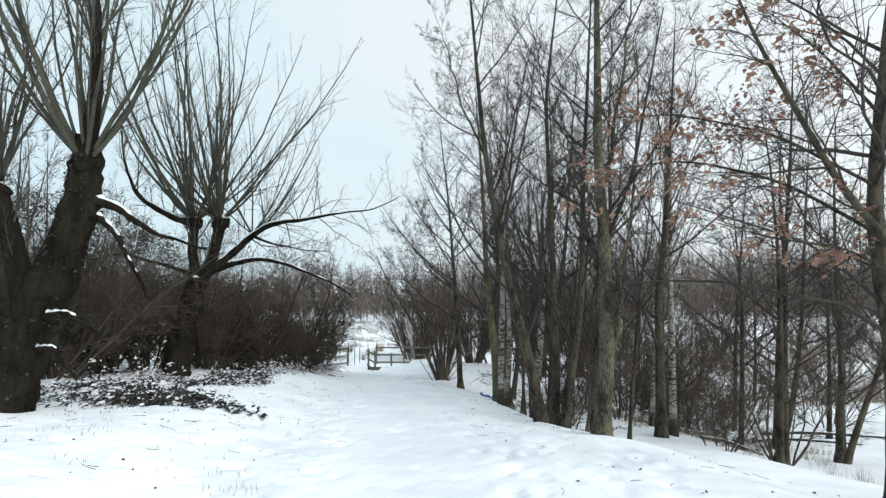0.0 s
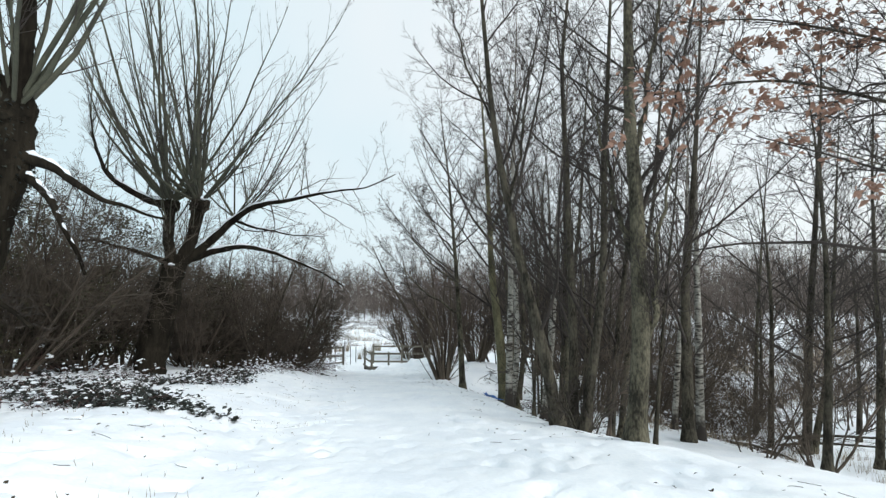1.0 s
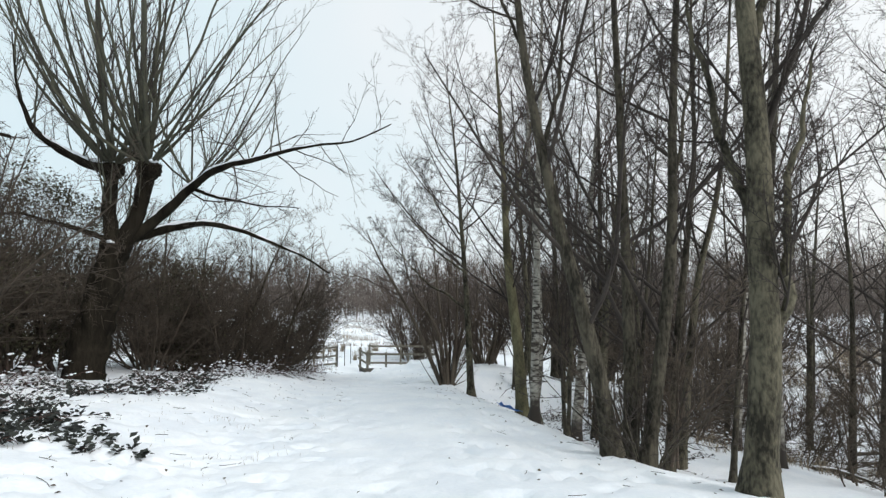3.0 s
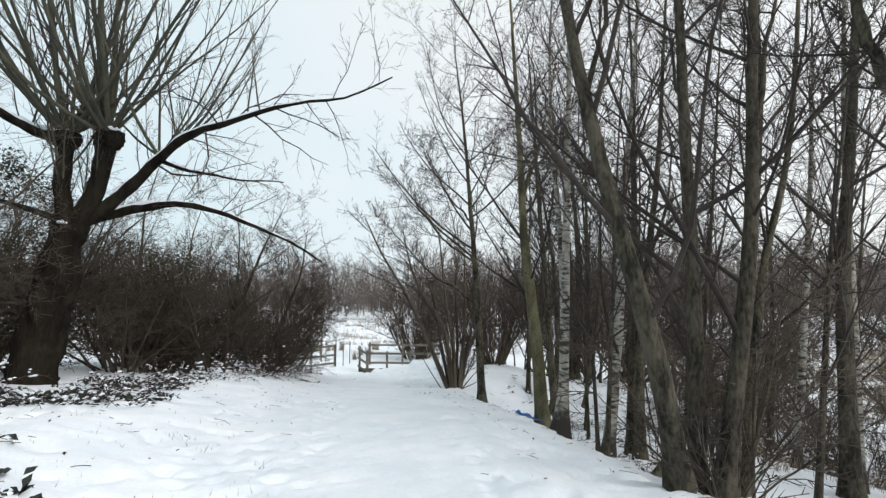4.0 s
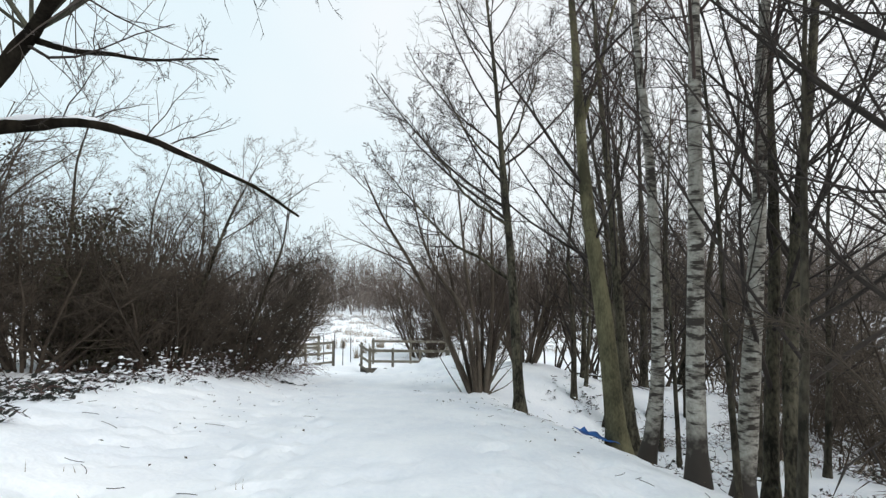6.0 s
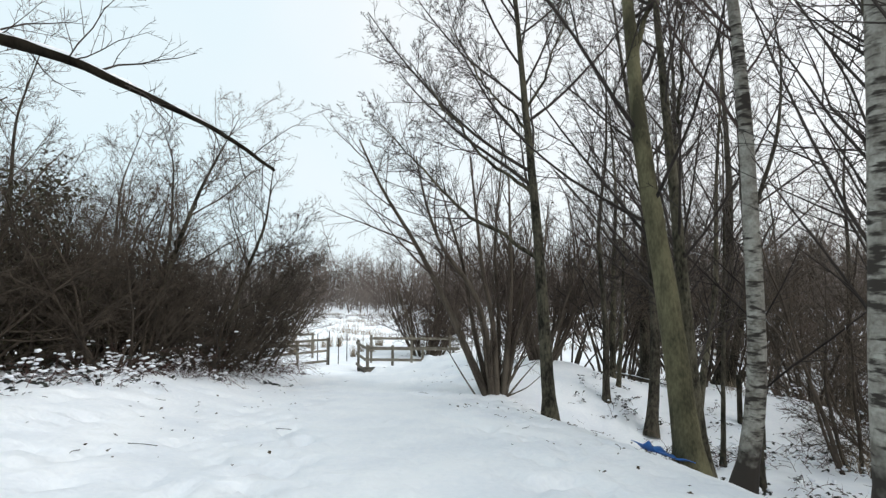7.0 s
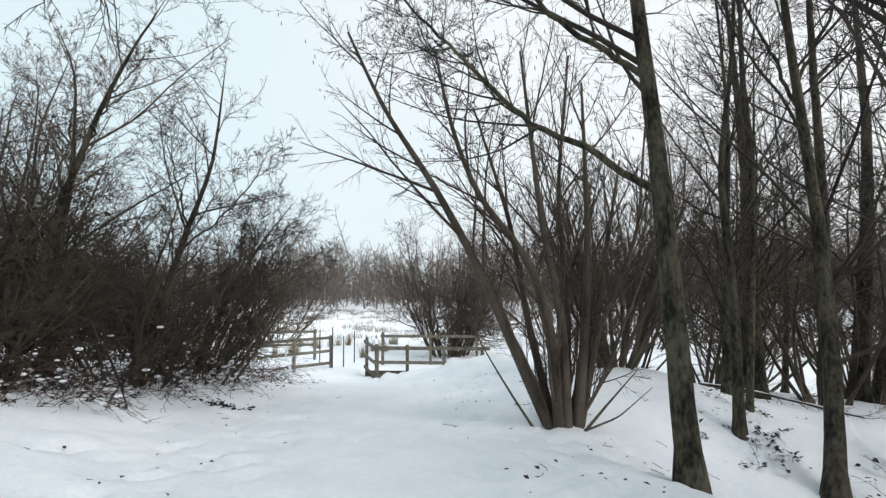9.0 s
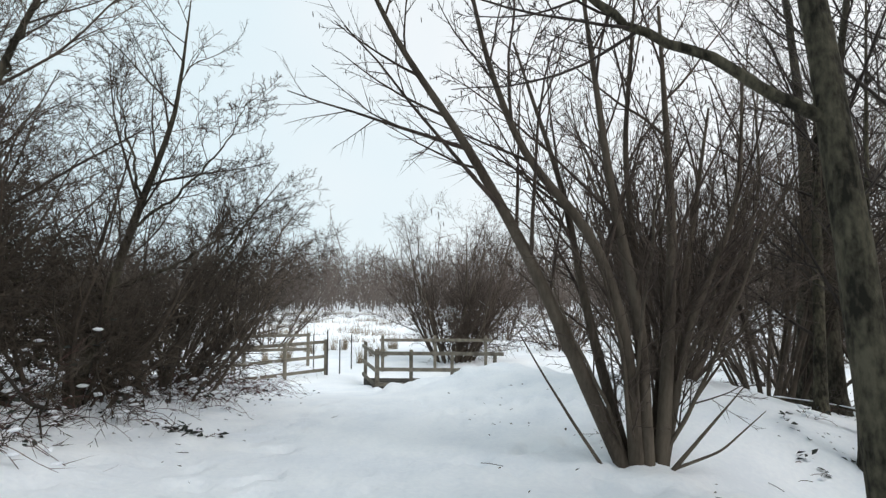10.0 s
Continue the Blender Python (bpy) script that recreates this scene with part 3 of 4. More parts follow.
def willow(trunk, r_trunk, limbs, knobs, shoots, label, seed, snowy=(), fan=1.38, ivied=0):
    rng = np.random.default_rng(seed)
    base = np.array(trunk[0])
    base[2] = gz(base[0], base[1]) - 0.1
    tree = thing("pollard_willow", *base, label, "willow")
    P = smooth_path([base] + [np.array(p) for p in trunk[1:]], 48) - base
    s = np.linspace(0, 1, 48)
    R = np.interp(s, np.linspace(0, 1, len(r_trunk)), r_trunk) * (1 + 0.3 * np.exp(-s / 0.06))
    v, f = tubes(P[None], R[None], 28)
    part("trunk", [(knobbly(knobbly(knobbly(v, 0.10, 2.0, seed), 0.06, 6.0, seed), 0.03, 15.0, seed), f)], WILLOW_BARK, tree)
    arms = []
    for pts, ra, rb in limbs:
        q = smooth_path([np.array(p) for p in pts], 26) - base
        sway = np.linspace(0, 1, 26) * np.linalg.norm(q[-1] - q[0]) * 0.012
        q[:, 2] += sway * np.sin(np.linspace(0, 11, 26) + 1.7 * ra * 50)
        q[:, 1] += sway * np.sin(np.linspace(0, 8, 26) + 30 * rb)
        rad = rb + (ra - rb) * (1 - np.linspace(0, 1, 26)) ** 1.5
        v, f = tubes(q[None], rad[None], 10)
        part("limb", [(knobbly(v, 0.25 * min(ra, 0.12), 4.0, seed), f)], WILLOW_BARK, tree)
        arms.append((q, rad))
    for c, rk in knobs:
        bm = bmesh.new()
        bmesh.ops.create_icosphere(bm, subdivisions=3, radius=rk)
        for w in bm.verts:
            w.co *= 1 + 0.35 * noise.noise(w.co * (2.2 / rk) + Vector((seed, 0, 0)))
            w.co = Vector((w.co.x, w.co.y, w.co.z * 0.8)) + Vector(np.array(c) - base)
        part("knob", bm, WILLOW_BARK, tree, "swollen pollard head")
    # long whippy shoots from the pollard heads and from the upper side of the arms
    starts, dirs, size = [], [], []
    for c, rk, n, low, high, lean in shoots:
        for _ in range(n):
            a, t = rng.uniform(0, 2 * np.pi), fan * rng.uniform(0.02, 1.0) ** 0.6
            d = np.array((math.sin(t) * math.cos(a) + lean, math.sin(t) * math.sin(a), math.cos(t)))
            starts.append(np.array(c) - base + d * rk * 0.7)
            dirs.append(d / np.linalg.norm(d))
            size.append(rng.uniform(low, high))
    for q, rad in [w for w in arms if w[1][0] > 0.125]:
        for _ in range(12):
            i = rng.integers(5, 22)
            d = unit(np.array((rng.normal() * 0.35, rng.normal() * 0.35, 1.0)))
            starts.append(q[i])
            dirs.append(d)
            size.append(rng.uniform(0.8, 2.6))
    d, L = np.array(dirs), np.array(size)[:, None]
    pts = [np.array(starts)]
    for k in range(9):
        d = unit(d + np.array((0, 0, 0.13 if k < 6 else 0.05)) + 0.06 * rng.normal(size=d.shape))
        pts.append(pts[-1] + d * L / 9)
    S = np.stack(pts, axis=1)
    SR = (0.0060 * L * rng.uniform(0.6, 1.4, L.shape) + 0.004) * np.linspace(1, 0.14, 10)[None]
    for q, w in zip(S, SR):
        part("shoot", [tubes(q[None], w[None], 6)], SHOOT, tree)
    part("crown", crown(rng, S, SR, [(dict(n=13, s0=0.12, s1=0.97, angle=0.5, ratio=0.24, up=0.05, wander=0.07, N=4, rr=0.5), 3),
                                     (dict(n=4, s0=0.2, s1=0.97, angle=0.5, ratio=0.45, up=0.03, wander=0.1, N=2, rr=0.7), 3)])
         + crown(rng, np.array([q for q, _ in arms]), np.array([w for _, w in arms]),
                 [(dict(n=16, s0=0.25, s1=0.99, angle=0.9, ratio=0.3, up=-0.02, wander=0.16, N=6, rr=0.4), 4),
                  (dict(n=6, s0=0.1, s1=0.98, angle=0.7, ratio=0.5, up=0.02, wander=0.16, N=4, rr=0.6), 3),
                  (dict(n=4, s0=0.1, s1=0.98, angle=0.7, ratio=0.5, up=0.0, wander=0.16, N=2, rr=0.7), 3)]), TWIG, tree)
    for k, a, b in snowy:
        q, rad = arms[k]
        part("snow_ridge", [snow_on(q[a:b], rad[a:b])], SNOW_CAP, tree, "snow lying on the branch")
    if ivied:
        # ivy clinging to the trunk
        k, a = rng.integers(3, 44, ivied), rng.uniform(0, 2 * np.pi, ivied)
        at = P[k] + np.stack([np.cos(a), np.sin(a), np.zeros(ivied)], axis=1) * (R[k] * 1.04)[:, None] + rng.normal(0, 0.025, (ivied, 3))
        tagged(part("ivy", [leaves(rng, at, 0.06, 0.7, 0.6)], BRAMBLE, tree, "dark ivy leaves on the bark", smooth=False), kind="stuff")
    # snow lodged in the forks and on the heads
    seats = np.array([np.array(c) - base + np.array((0, 0, 0.72 * rk)) for c, rk in knobs] + [arms[0][0][0] + np.array((0.05, -0.2, 0.12))])
    at = np.repeat(seats, 5, axis=0) + rng.normal(0, 0.09, (5 * len(seats), 3)) * np.array((1, 1, 0.2))
    tagged(part("snow_cap", [pats(rng, at, 0.07)], SNOW_CAP, tree, "snow lodged in the forks"), kind="stuff")
    return tree


willow([(-7.86, 15.2, -1.5), (-7.58, 15.2, 0.04), (-7.2, 15.1, 1.4)], (0.36, 0.37, 0.33, 0.27),
       [([(-7.25, 15.1, 1.25), (-7.44, 15.1, 2.1), (-7.42, 15.2, 2.95)], 0.155, 0.13),
        ([(-7.15, 15.1, 1.25), (-6.82, 15.2, 2.1), (-6.66, 15.2, 2.95)], 0.17, 0.15),
        ([(-7.15, 15.2, 1.35), (-6.55, 15.4, 1.88), (-5.72, 15.2, 2.58), (-4.88, 14.6, 2.93), (-2.9, 13.4, 2.98), (-1.78, 13.3, 3.02), (-1.2, 13.3, 3.5)], 0.135, 0.012),
        ([(-7.2, 15.2, 1.4), (-6.7, 16.0, 1.78), (-5.92, 16.4, 1.95), (-4.97, 16.8, 1.78), (-4.0, 17.2, 1.32), (-3.2, 17.6, 0.75)], 0.12, 0.02),
        ([(-5.7, 15.2, 2.58), (-5.0, 15.0, 2.32), (-4.0, 14.8, 2.15), (-3.2, 14.6, 2.05)], 0.045, 0.01),
        ([(-7.3, 15.2, 2.9), (-8.3, 15.2, 3.2), (-9.1, 15.1, 3.75), (-9.5, 15.0, 4.8), (-9.7, 15.0, 6.0)], 0.13, 0.012),
        ([(-7.2, 15.1, 1.35), (-8.4, 15.3, 1.75), (-9.6, 15.4, 2.05), (-10.6, 15.2, 1.9)], 0.07, 0.02)],
       [((-7.43, 15.2, 2.95), 0.23), ((-6.66, 15.2, 2.97), 0.26)],
       [((-7.43, 15.2, 3.03), 0.23, 21, 4.2, 7.4, -0.05), ((-6.66, 15.2, 3.05), 0.26, 24, 4.2, 7.6, 0.08), ((-5.7, 15.2, 2.65), 0.1, 9, 2.8, 4.8, 0.15)],
       "leaning pollard willow, dark bark, snow on its arching boughs", 21,
       [(2, 2, 20), (3, 2, 22), (4, 3, 16), (5, 2, 12)])

willow([(-6.75, 7.9, -0.8), (-6.4, 7.9, 0.34), (-6.0, 7.9, 1.3), (-5.66, 7.9, 2.25), (-5.62, 7.9, 2.95), (-5.57, 7.9, 3.5)], (0.33, 0.33, 0.31, 0.28, 0.23, 0.14),
       [([(-6.35, 7.9, 0.6), (-6.55, 7.9, 1.46), (-6.9, 7.9, 2.51), (-7.5, 7.9, 3.9)], 0.2, 0.1),
        ([(-5.5, 7.9, 2.3), (-5.0, 7.8, 1.95), (-4.75, 7.75, 1.5), (-4.45, 7.7, 1.0)], 0.07, 0.02),
        ([(-5.5, 7.9, 2.5), (-5.1, 8.0, 2.35), (-4.6, 8.2, 1.95), (-3.9, 8.4, 1.75)], 0.08, 0.015),
        ([(-5.57, 7.9, 3.3), (-5.5, 7.9, 4.2), (-5.5, 7.9, 5.4), (-5.7, 7.9, 7.0)], 0.13, 0.03),
        ([(-6.1, 7.8, 0.7), (-5.5, 7.6, 0.75), (-4.9, 7.5, 0.35)], 0.06, 0.02),
        ([(-6.2, 7.8, 0.2), (-5.7, 7.6, 0.25), (-5.3, 7.5, -0.2)], 0.05, 0.02)],
       [((-5.6, 7.9, 3.0), 0.2), ((-6.95, 7.9, 2.6), 0.17)],
       [((-5.6, 7.9, 3.05), 0.25, 19, 3.6, 6.4, 0.05), ((-6.95, 7.9, 2.75), 0.22, 14, 3.0, 5.5, -0.1), ((-5.55, 7.9, 5.0), 0.1, 8, 2.0, 4.0, 0.0)],
       "thick leaning pollard willow with snow caught in its forks", 22,
       [(1, 2, 24), (2, 1, 10), (4, 2, 15), (5, 2, 14)], fan=0.95, ivied=900)

# ---- shrubs and thickets ----
BUSHY = [(dict(n=9, s0=0.22, s1=0.98, angle=0.8, ratio=0.48, up=0.03, wander=0.12, N=5, rr=0.55), 4),
         (dict(n=8, s0=0.10, s1=0.98, angle=0.85, ratio=0.5, up=0.02, wander=0.13, N=2, rr=0.65), 3),
         (dict(n=8, s0=0.08, s1=0.98, angle=0.85, ratio=0.55, up=0.0, wander=0.12, N=2, rr=0.75, least=0.0042), 3)]
HIGH = [(dict(n=12, s0=0.36, s1=0.98, angle=0.85, ratio=0.42, up=0.03, wander=0.13, N=5, rr=0.6, least=0.005), 3),
        (dict(n=9, s0=0.10, s1=0.98, angle=0.85, ratio=0.48, up=0.02, wander=0.14, N=2, rr=0.7, least=0.005), 3),
        (dict(n=4, s0=0.10, s1=0.98, angle=0.85, ratio=0.55, up=0.0, wander=0.12, N=2, rr=0.75, least=0.0045), 3)]
TANGLE = [(dict(n=9, s0=0.08, s1=0.98, angle=0.8, ratio=0.5, up=0.03, wander=0.12, N=4, rr=0.6, least=0.005), 3),
          (dict(n=9, s0=0.08, s1=0.98, angle=0.85, ratio=0.5, up=0.02, wander=0.14, N=2, rr=0.7, least=0.005), 3),
          (dict(n=5, s0=0.08, s1=0.98, angle=0.85, ratio=0.55, up=0.0, wander=0.12, N=2, rr=0.75, least=0.005), 3)]
SPARSE = [(dict(n=8, s0=0.08, s1=0.98, angle=0.8, ratio=0.5, up=0.02, wander=0.16, N=4, rr=0.6, least=0.006), 3),
          (dict(n=6, s0=0.08, s1=0.98, angle=0.8, ratio=0.5, up=0.0, wander=0.16, N=2, rr=0.7, least=0.006), 3)]


def stems_from(rng, n, spread, low, high, lean, foot, up=0.05, N=12, thick=0.012):
    """Many stems out of one stool: their angle from upright, length and lean."""
    a = rng.uniform(0, 2 * np.pi, n)
    t = spread * np.sqrt(rng.random(n))
    d = unit(np.stack([np.sin(t) * np.cos(a) + lean[0], np.sin(t) * np.sin(a) + lean[1], np.cos(t)], axis=1))
    L = rng.uniform(low, high, (n, 1))
    p = [np.stack([foot * np.cos(a), foot * np.sin(a), np.zeros(n)], axis=1) * np.sqrt(rng.random((n, 1)))]
    for _ in range(N - 1):
        d = unit(d + np.array((0, 0, up)) + 0.07 * rng.normal(size=d.shape))
        p.append(p[-1] + d * L / (N - 1))
    return np.stack(p, axis=1), (thick * L * 0.8 + 0.006) * np.linspace(1, 0.18, N)[None]


def shrub(name, x, y, n, spread, low, high, lean, foot, bark, twig, levels, label, category, seed, group="", thick=0.012, up=0.05, sides=6, joined=False):
    rng = np.random.default_rng(seed)
    bush = thing(name, x, y, gz(x, y) - 0.05, label, category, group)
    P, R = stems_from(rng, n, spread, low, high, lean, foot, up=up, thick=thick)
    twigs = crown(rng, P, R, levels)
    if joined:
        twigs.append(tubes(P, R, sides))
    else:
        for q, w in zip(P, R):
            part("stem", [tubes(q[None], w[None], sides)], bark, bush)
    part("crown", twigs, twig, bush)
    return bush


HAZELS = [(dict(n=10, s0=0.25, s1=0.98, angle=0.55, ratio=0.36, up=0.05, wander=0.08, N=6, rr=0.55, cap=0.0095), 4),
          (dict(n=7, s0=0.12, s1=0.98, angle=0.68, ratio=0.46, up=0.03, wander=0.10, N=4, rr=0.65), 3),
          (dict(n=6, s0=0.12, s1=0.98, angle=0.72, ratio=0.5, up=0.0, wander=0.10, N=2, rr=0.7, least=0.0032), 3)]
stool = shrub("hazel", -0.04, 21.6, 12, 0.56, 1.3, 3.6, (0.03, 0.0), 0.17, HAZEL, HAZEL_TWIG, [(dict(HAZELS[0][0], s0=0.12, angle=0.7), 4)] + HAZELS[1:], "many-stemmed brown hazel stool with catkins leaning over the path", "hazel", 31, thick=0.0080, up=0.03)
# the stout leaning stems of the stool
for pts, ra in (([(-0.18, -0.1, 0), (-0.62, -0.1, 1.0), (-1.0, -0.1, 1.9), (-1.64, 0.0, 3.1), (-2.3, 0.1, 4.1), (-2.8, 0.1, 5.2)], 0.080),
                ([(-0.08, -0.15, 0), (-0.14, -0.2, 1.1), (-0.4, -0.2, 2.1), (-1.05, -0.1, 2.85), (-1.4, -0.1, 3.8), (-1.6, -0.1, 4.8)], 0.074),
                ([(0.02, -0.15, 0), (-0.03, -0.2, 1.4), (-0.25, -0.2, 2.4), (-0.5, -0.1, 4.8)], 0.070),
                ([(0.16, -0.1, 0), (0.25, -0.1, 1.0), (0.33, -0.1, 2.2), (0.3, 0.0, 4.4)], 0.074),
                ([(0.1, 0.1, 0), (0.5, 0.1, 1.6), (0.8, 0.1, 3.4)], 0.060),
                ([(0.2, -0.05, 0), (0.42, -0.1, 1.2), (0.95, -0.1, 2.4), (1.1, 0.0, 3.8)], 0.052),
                ([(-0.12, 0.0, 0), (-0.42, 0.1, 1.3), (-0.62, 0.2, 2.6), (-1.1, 0.3, 4.2)], 0.060),
                ([(0.05, 0.05, 0), (0.12, 0.2, 1.5), (0.02, 0.3, 3.0), (0.2, 0.3, 4.9)], 0.056),
                ([(-0.38, -0.15, 0.0), (-0.62, -0.15, 0.36), (-0.92, -0.12, 0.85), (-1.2, -0.1, 1.35)], 0.018),
                ([(0.22, -0.2, 0.0), (0.45, -0.25, 0.3), (0.85, -0.25, 0.75)], 0.022),
                ([(0.2, -0.2, 0.0), (0.6, -0.3, 0.2), (1.0, -0.3, 0.55)], 0.016)):
    q, w = smooth_path(pts, 22), ra * np.linspace(1, 0.2, 22)
    part("stem", [tubes(q[None], w[None], 8)], HAZEL, stool)
    if ra > 0.03:
        rng = np.random.default_rng(int(ra * 9000 + abs(pts[-1][0]) * 100))
        part("crown", crown(rng, q[None], w[None], [(dict(HAZELS[0][0], n=12, ratio=0.42), 5)] + HAZELS[1:]), HAZEL_TWIG, stool)
        # catkins hanging from the outer twigs
        P, R = sprout(rng, *sprout(rng, q[None], w[None], **dict(HAZELS[0][0], n=12, ratio=0.42)), **HAZELS[1][0])
        ends = P[rng.integers(0, len(P), 70), rng.integers(1, 4, 70)]
        drop = rng.uniform(0.035, 0.075, (70, 1)) * np.array((0.1, 0.05, -1.0))
        tagged(part("catkin_spray", [tubes(np.stack([ends, ends + drop * 0.5, ends + drop], axis=1), np.tile((0.003, 0.0055, 0.002), (70, 1)), 4)], HAZEL_TWIG, stool, "small hanging brown catkins"), kind="stuff")
shrub("hazel", 1.46, 24.45, 34, 0.6, 2.0, 4.8, (0.0, 0.0), 0.35, HAZEL, HAZEL_TWIG, HAZELS, "smaller dark hazel clump on the snow bank", "hazel", 32, thick=0.010)



def ivy(x, y, r, tall, n):
    """A dense evergreen bush: a few stems and many small dark leaves in clumps."""
    rng = np.random.default_rng(int(1000 + x * 10))
    bush = shrub("evergreen_bush", x, y, 16, 0.8, 0.6 * tall, tall, (0, 0), 0.4, THORN, THORN, SPARSE, "dark olive evergreen bush inside the thorn thicket", "bush", int(500 + y * 10), "evergreens in the thicket", sides=4)
    c = np.stack([rng.normal(0, 0.5 * r, 60), rng.normal(0, 0.5 * r, 60), tall * (0.10 + 0.85 * rng.random(60))], axis=1)
    at = c[rng.integers(0, 60, n)] + rng.normal(0, 0.17, (n, 3))
    at[:, 2] = np.maximum(at[:, 2], 0.1)
    tagged(part("foliage", [leaves(rng, at, 0.075, 0.8, 0.2)], OLIVE, bush, smooth=False), kind="stuff")


# dark thorn thicket on the far side of the path
THICKET = "dark thorn bushes along the path"
k = 40
for x, y, n, low, high, spread in ((-6.8, 20.2, 30, 1.2, 3.7, 1.05), (-6.3, 22.6, 30, 1.1, 3.4, 1.15), (-8.4, 18.6, 26, 1.8, 4.2, 0.95), (-8.6, 21.6, 26, 2.0, 4.6, 0.9),
                                   (-6.7, 25.0, 30, 1.1, 4.1, 1.05), (-10.2, 16.2, 28, 2.2, 6.0, 0.9), (-9.8, 12.8, 26, 2.0, 5.6, 0.95), (-7.9, 27.5, 26, 1.4, 4.0, 1.0), (-6.0, 24.0, 22, 0.9, 3.2, 1.1)):
    shrub("thorn_bush", x, y, n, spread, low, high, (0, 0), 0.6, THORN, THORN, BUSHY, "dense dark thorn bush without leaves, snow at its foot", "bush", k, THICKET, thick=0.010, up=0.03, sides=5)
    k += 1
for x, y, n, low, high, spread in ((-12.6, 19.0, 20, 2.4, 6.0, 0.85), (-13.2, 14.0, 18, 2.4, 6.0, 0.9), (-11.4, 24.5, 28, 2.4, 5.8, 0.85), (-11.0, 9.6, 24, 1.8, 4.6, 0.95), (-14.5, 10.4, 16, 2.2, 5.0, 0.95), (-15.5, 22.0, 16, 2.4, 6.0, 0.9)):
    shrub("thorn_bush", x, y, n, spread, low, high, (0, 0), 0.6, THORN, THORN, TANGLE, "dense dark thorn bush without leaves, snow at its foot", "bush", k, THICKET, thick=0.010, up=0.02, sides=4)
    k += 1
# evergreen ivy and privet inside the thicket
for x, y, r, tall, n in ((-7.9, 19.6, 0.9, 3.4, 3000), (-9.8, 17.2, 1.7, 4.9, 6200), (-10.2, 13.6, 1.8, 5.0, 5600), (-8.0, 22.4, 1.2, 2.4, 1500), (-11.8, 10.8, 1.9, 4.4, 4600), (-12.6, 18.0, 2.0, 5.8, 6000), (-13.8, 14.6, 2.0, 5.6, 4800), (-9.8, 21.2, 1.6, 4.0, 3400), (-14.5, 8.6, 2.0, 4.6, 3600)):
    ivy(x, y, r, tall, n)
# dark brush among the trees on the slope
for x, y, n, low, high, spread in ((6.8, 12.8, 9, 1.2, 3.0, 0.9), (8.2, 16.6, 22, 1.0, 2.6, 1.2), (7.4, 20.6, 18, 1.5, 3.6, 1.0), (9.6, 21.0, 20, 1.4, 3.2, 1.1), (2.9, 12.3, 8, 1.4, 3.4, 0.4), (10.6, 26.0, 20, 2.0, 4.6, 1.0), (12.6, 27.6, 20, 2.0, 4.8, 0.95)):
    shrub("thorn_bush", x, y, n, spread, low, high, (0, 0), 0.5, THORN, THORN, TANGLE,
          "low dark tangle of brush between the trees", "bush", k, "brush between the trees", thick=0.009, up=0.03, sides=4)
    k += 1
# taller thorns with bare crooked feet behind the hazel and down the slope
for x, y, n, low, high, spread in ((3.4, 25.4, 9, 3.2, 5.6, 0.6), (5.4, 24.9, 10, 3.4, 5.8, 0.65), (4.6, 27.6, 11, 3.6, 6.0, 0.65), (7.2, 26.4, 11, 3.4, 6.0, 0.7), (3.0, 29.0, 10, 3.4, 5.6, 0.7), (6.6, 29.6, 11, 3.4, 6.0, 0.75),
                                   (7.4, 23.4, 9, 3.0, 5.4, 0.7), (9.4, 24.6, 10, 3.2, 5.6, 0.75), (9.2, 28.6, 10, 3.2, 5.6, 0.75), (5.6, 16.4, 6, 2.6, 4.4, 0.6), (5.4, 19.4, 7, 2.8, 4.8, 0.6), (8.8, 13.8, 7, 2.4, 4.4, 0.7), (7.0, 18.2, 7, 2.6, 4.6, 0.65)):
    shrub("thorn_bush", x, y, n, spread, low, high, (0, 0), 0.45, THORN, THORN, HIGH,
          "tall dark thorn with bare crooked feet in the snow", "bush", k, "tall thorns behind the hazel", thick=0.0085, up=0.02, sides=5)
    k += 1
# twiggy shoots round the foot of the alder clump
shrub("alder_shoots", 2.55, 11.35, 11, 1.0, 0.6, 2.0, (0.1, 0.0), 0.3, BARK_DARK, TWIG, SPARSE, "thicket of fine shoots round the alder feet", "shoots", 71, thick=0.006, sides=4)
# rounded bush behind the bridge rails
shrub("thorn_bush", -2.0, 37.2, 48, 0.72, 2.6, 6.2, (0, 0), 0.8, HAZEL, HAZEL_TWIG, [(dict(TANGLE[0][0], n=10), 3), TANGLE[1], (dict(TANGLE[2][0], n=5, least=0.006), 3)],
      "rounded brown leafless bush behind the bridge rails", "bush", k, thick=0.009, sides=4)

# brown scrub beyond the bridge and across the wet ground
scrubs = [shrub("scrub_bush", 0, 0, 17, 1.0, 1.4, 3.4, (0, 0), 0.7, SCRUB, SCRUB, SPARSE, "brown leafless scrub bush in the snow", "bush", 60 + i, "scrub beyond the bridge", sides=3, joined=True) for i in range(4)]
rng = np.random.default_rng(5)
spots = [(3.0, 41.5, 1.3), (8.0, 33, 1.2), (10.0, 36, 1.3), (3.5, 43, 1.5), (0.5, 47, 1.3), (7.5, 40, 1.5), (12, 30, 1.1), (15, 33, 1.2), (14, 25, 1.0), (17, 23, 1.1), (19, 27, 1.2), (22, 30, 1.3), (25, 26, 1.2), (20, 21, 1.0), (28, 31, 1.4)]
for x in np.arange(9, 58, 2.4):
    spots.append((x, 44 + rng.uniform(-6, 9) - 0.15 * x, rng.uniform(1.5, 2.1)))
for x in np.arange(-40, -10, 2.4):
    spots.append((x, 40 + rng.uniform(-9, 8), rng.uniform(1.2, 1.9)))
low = len(spots)
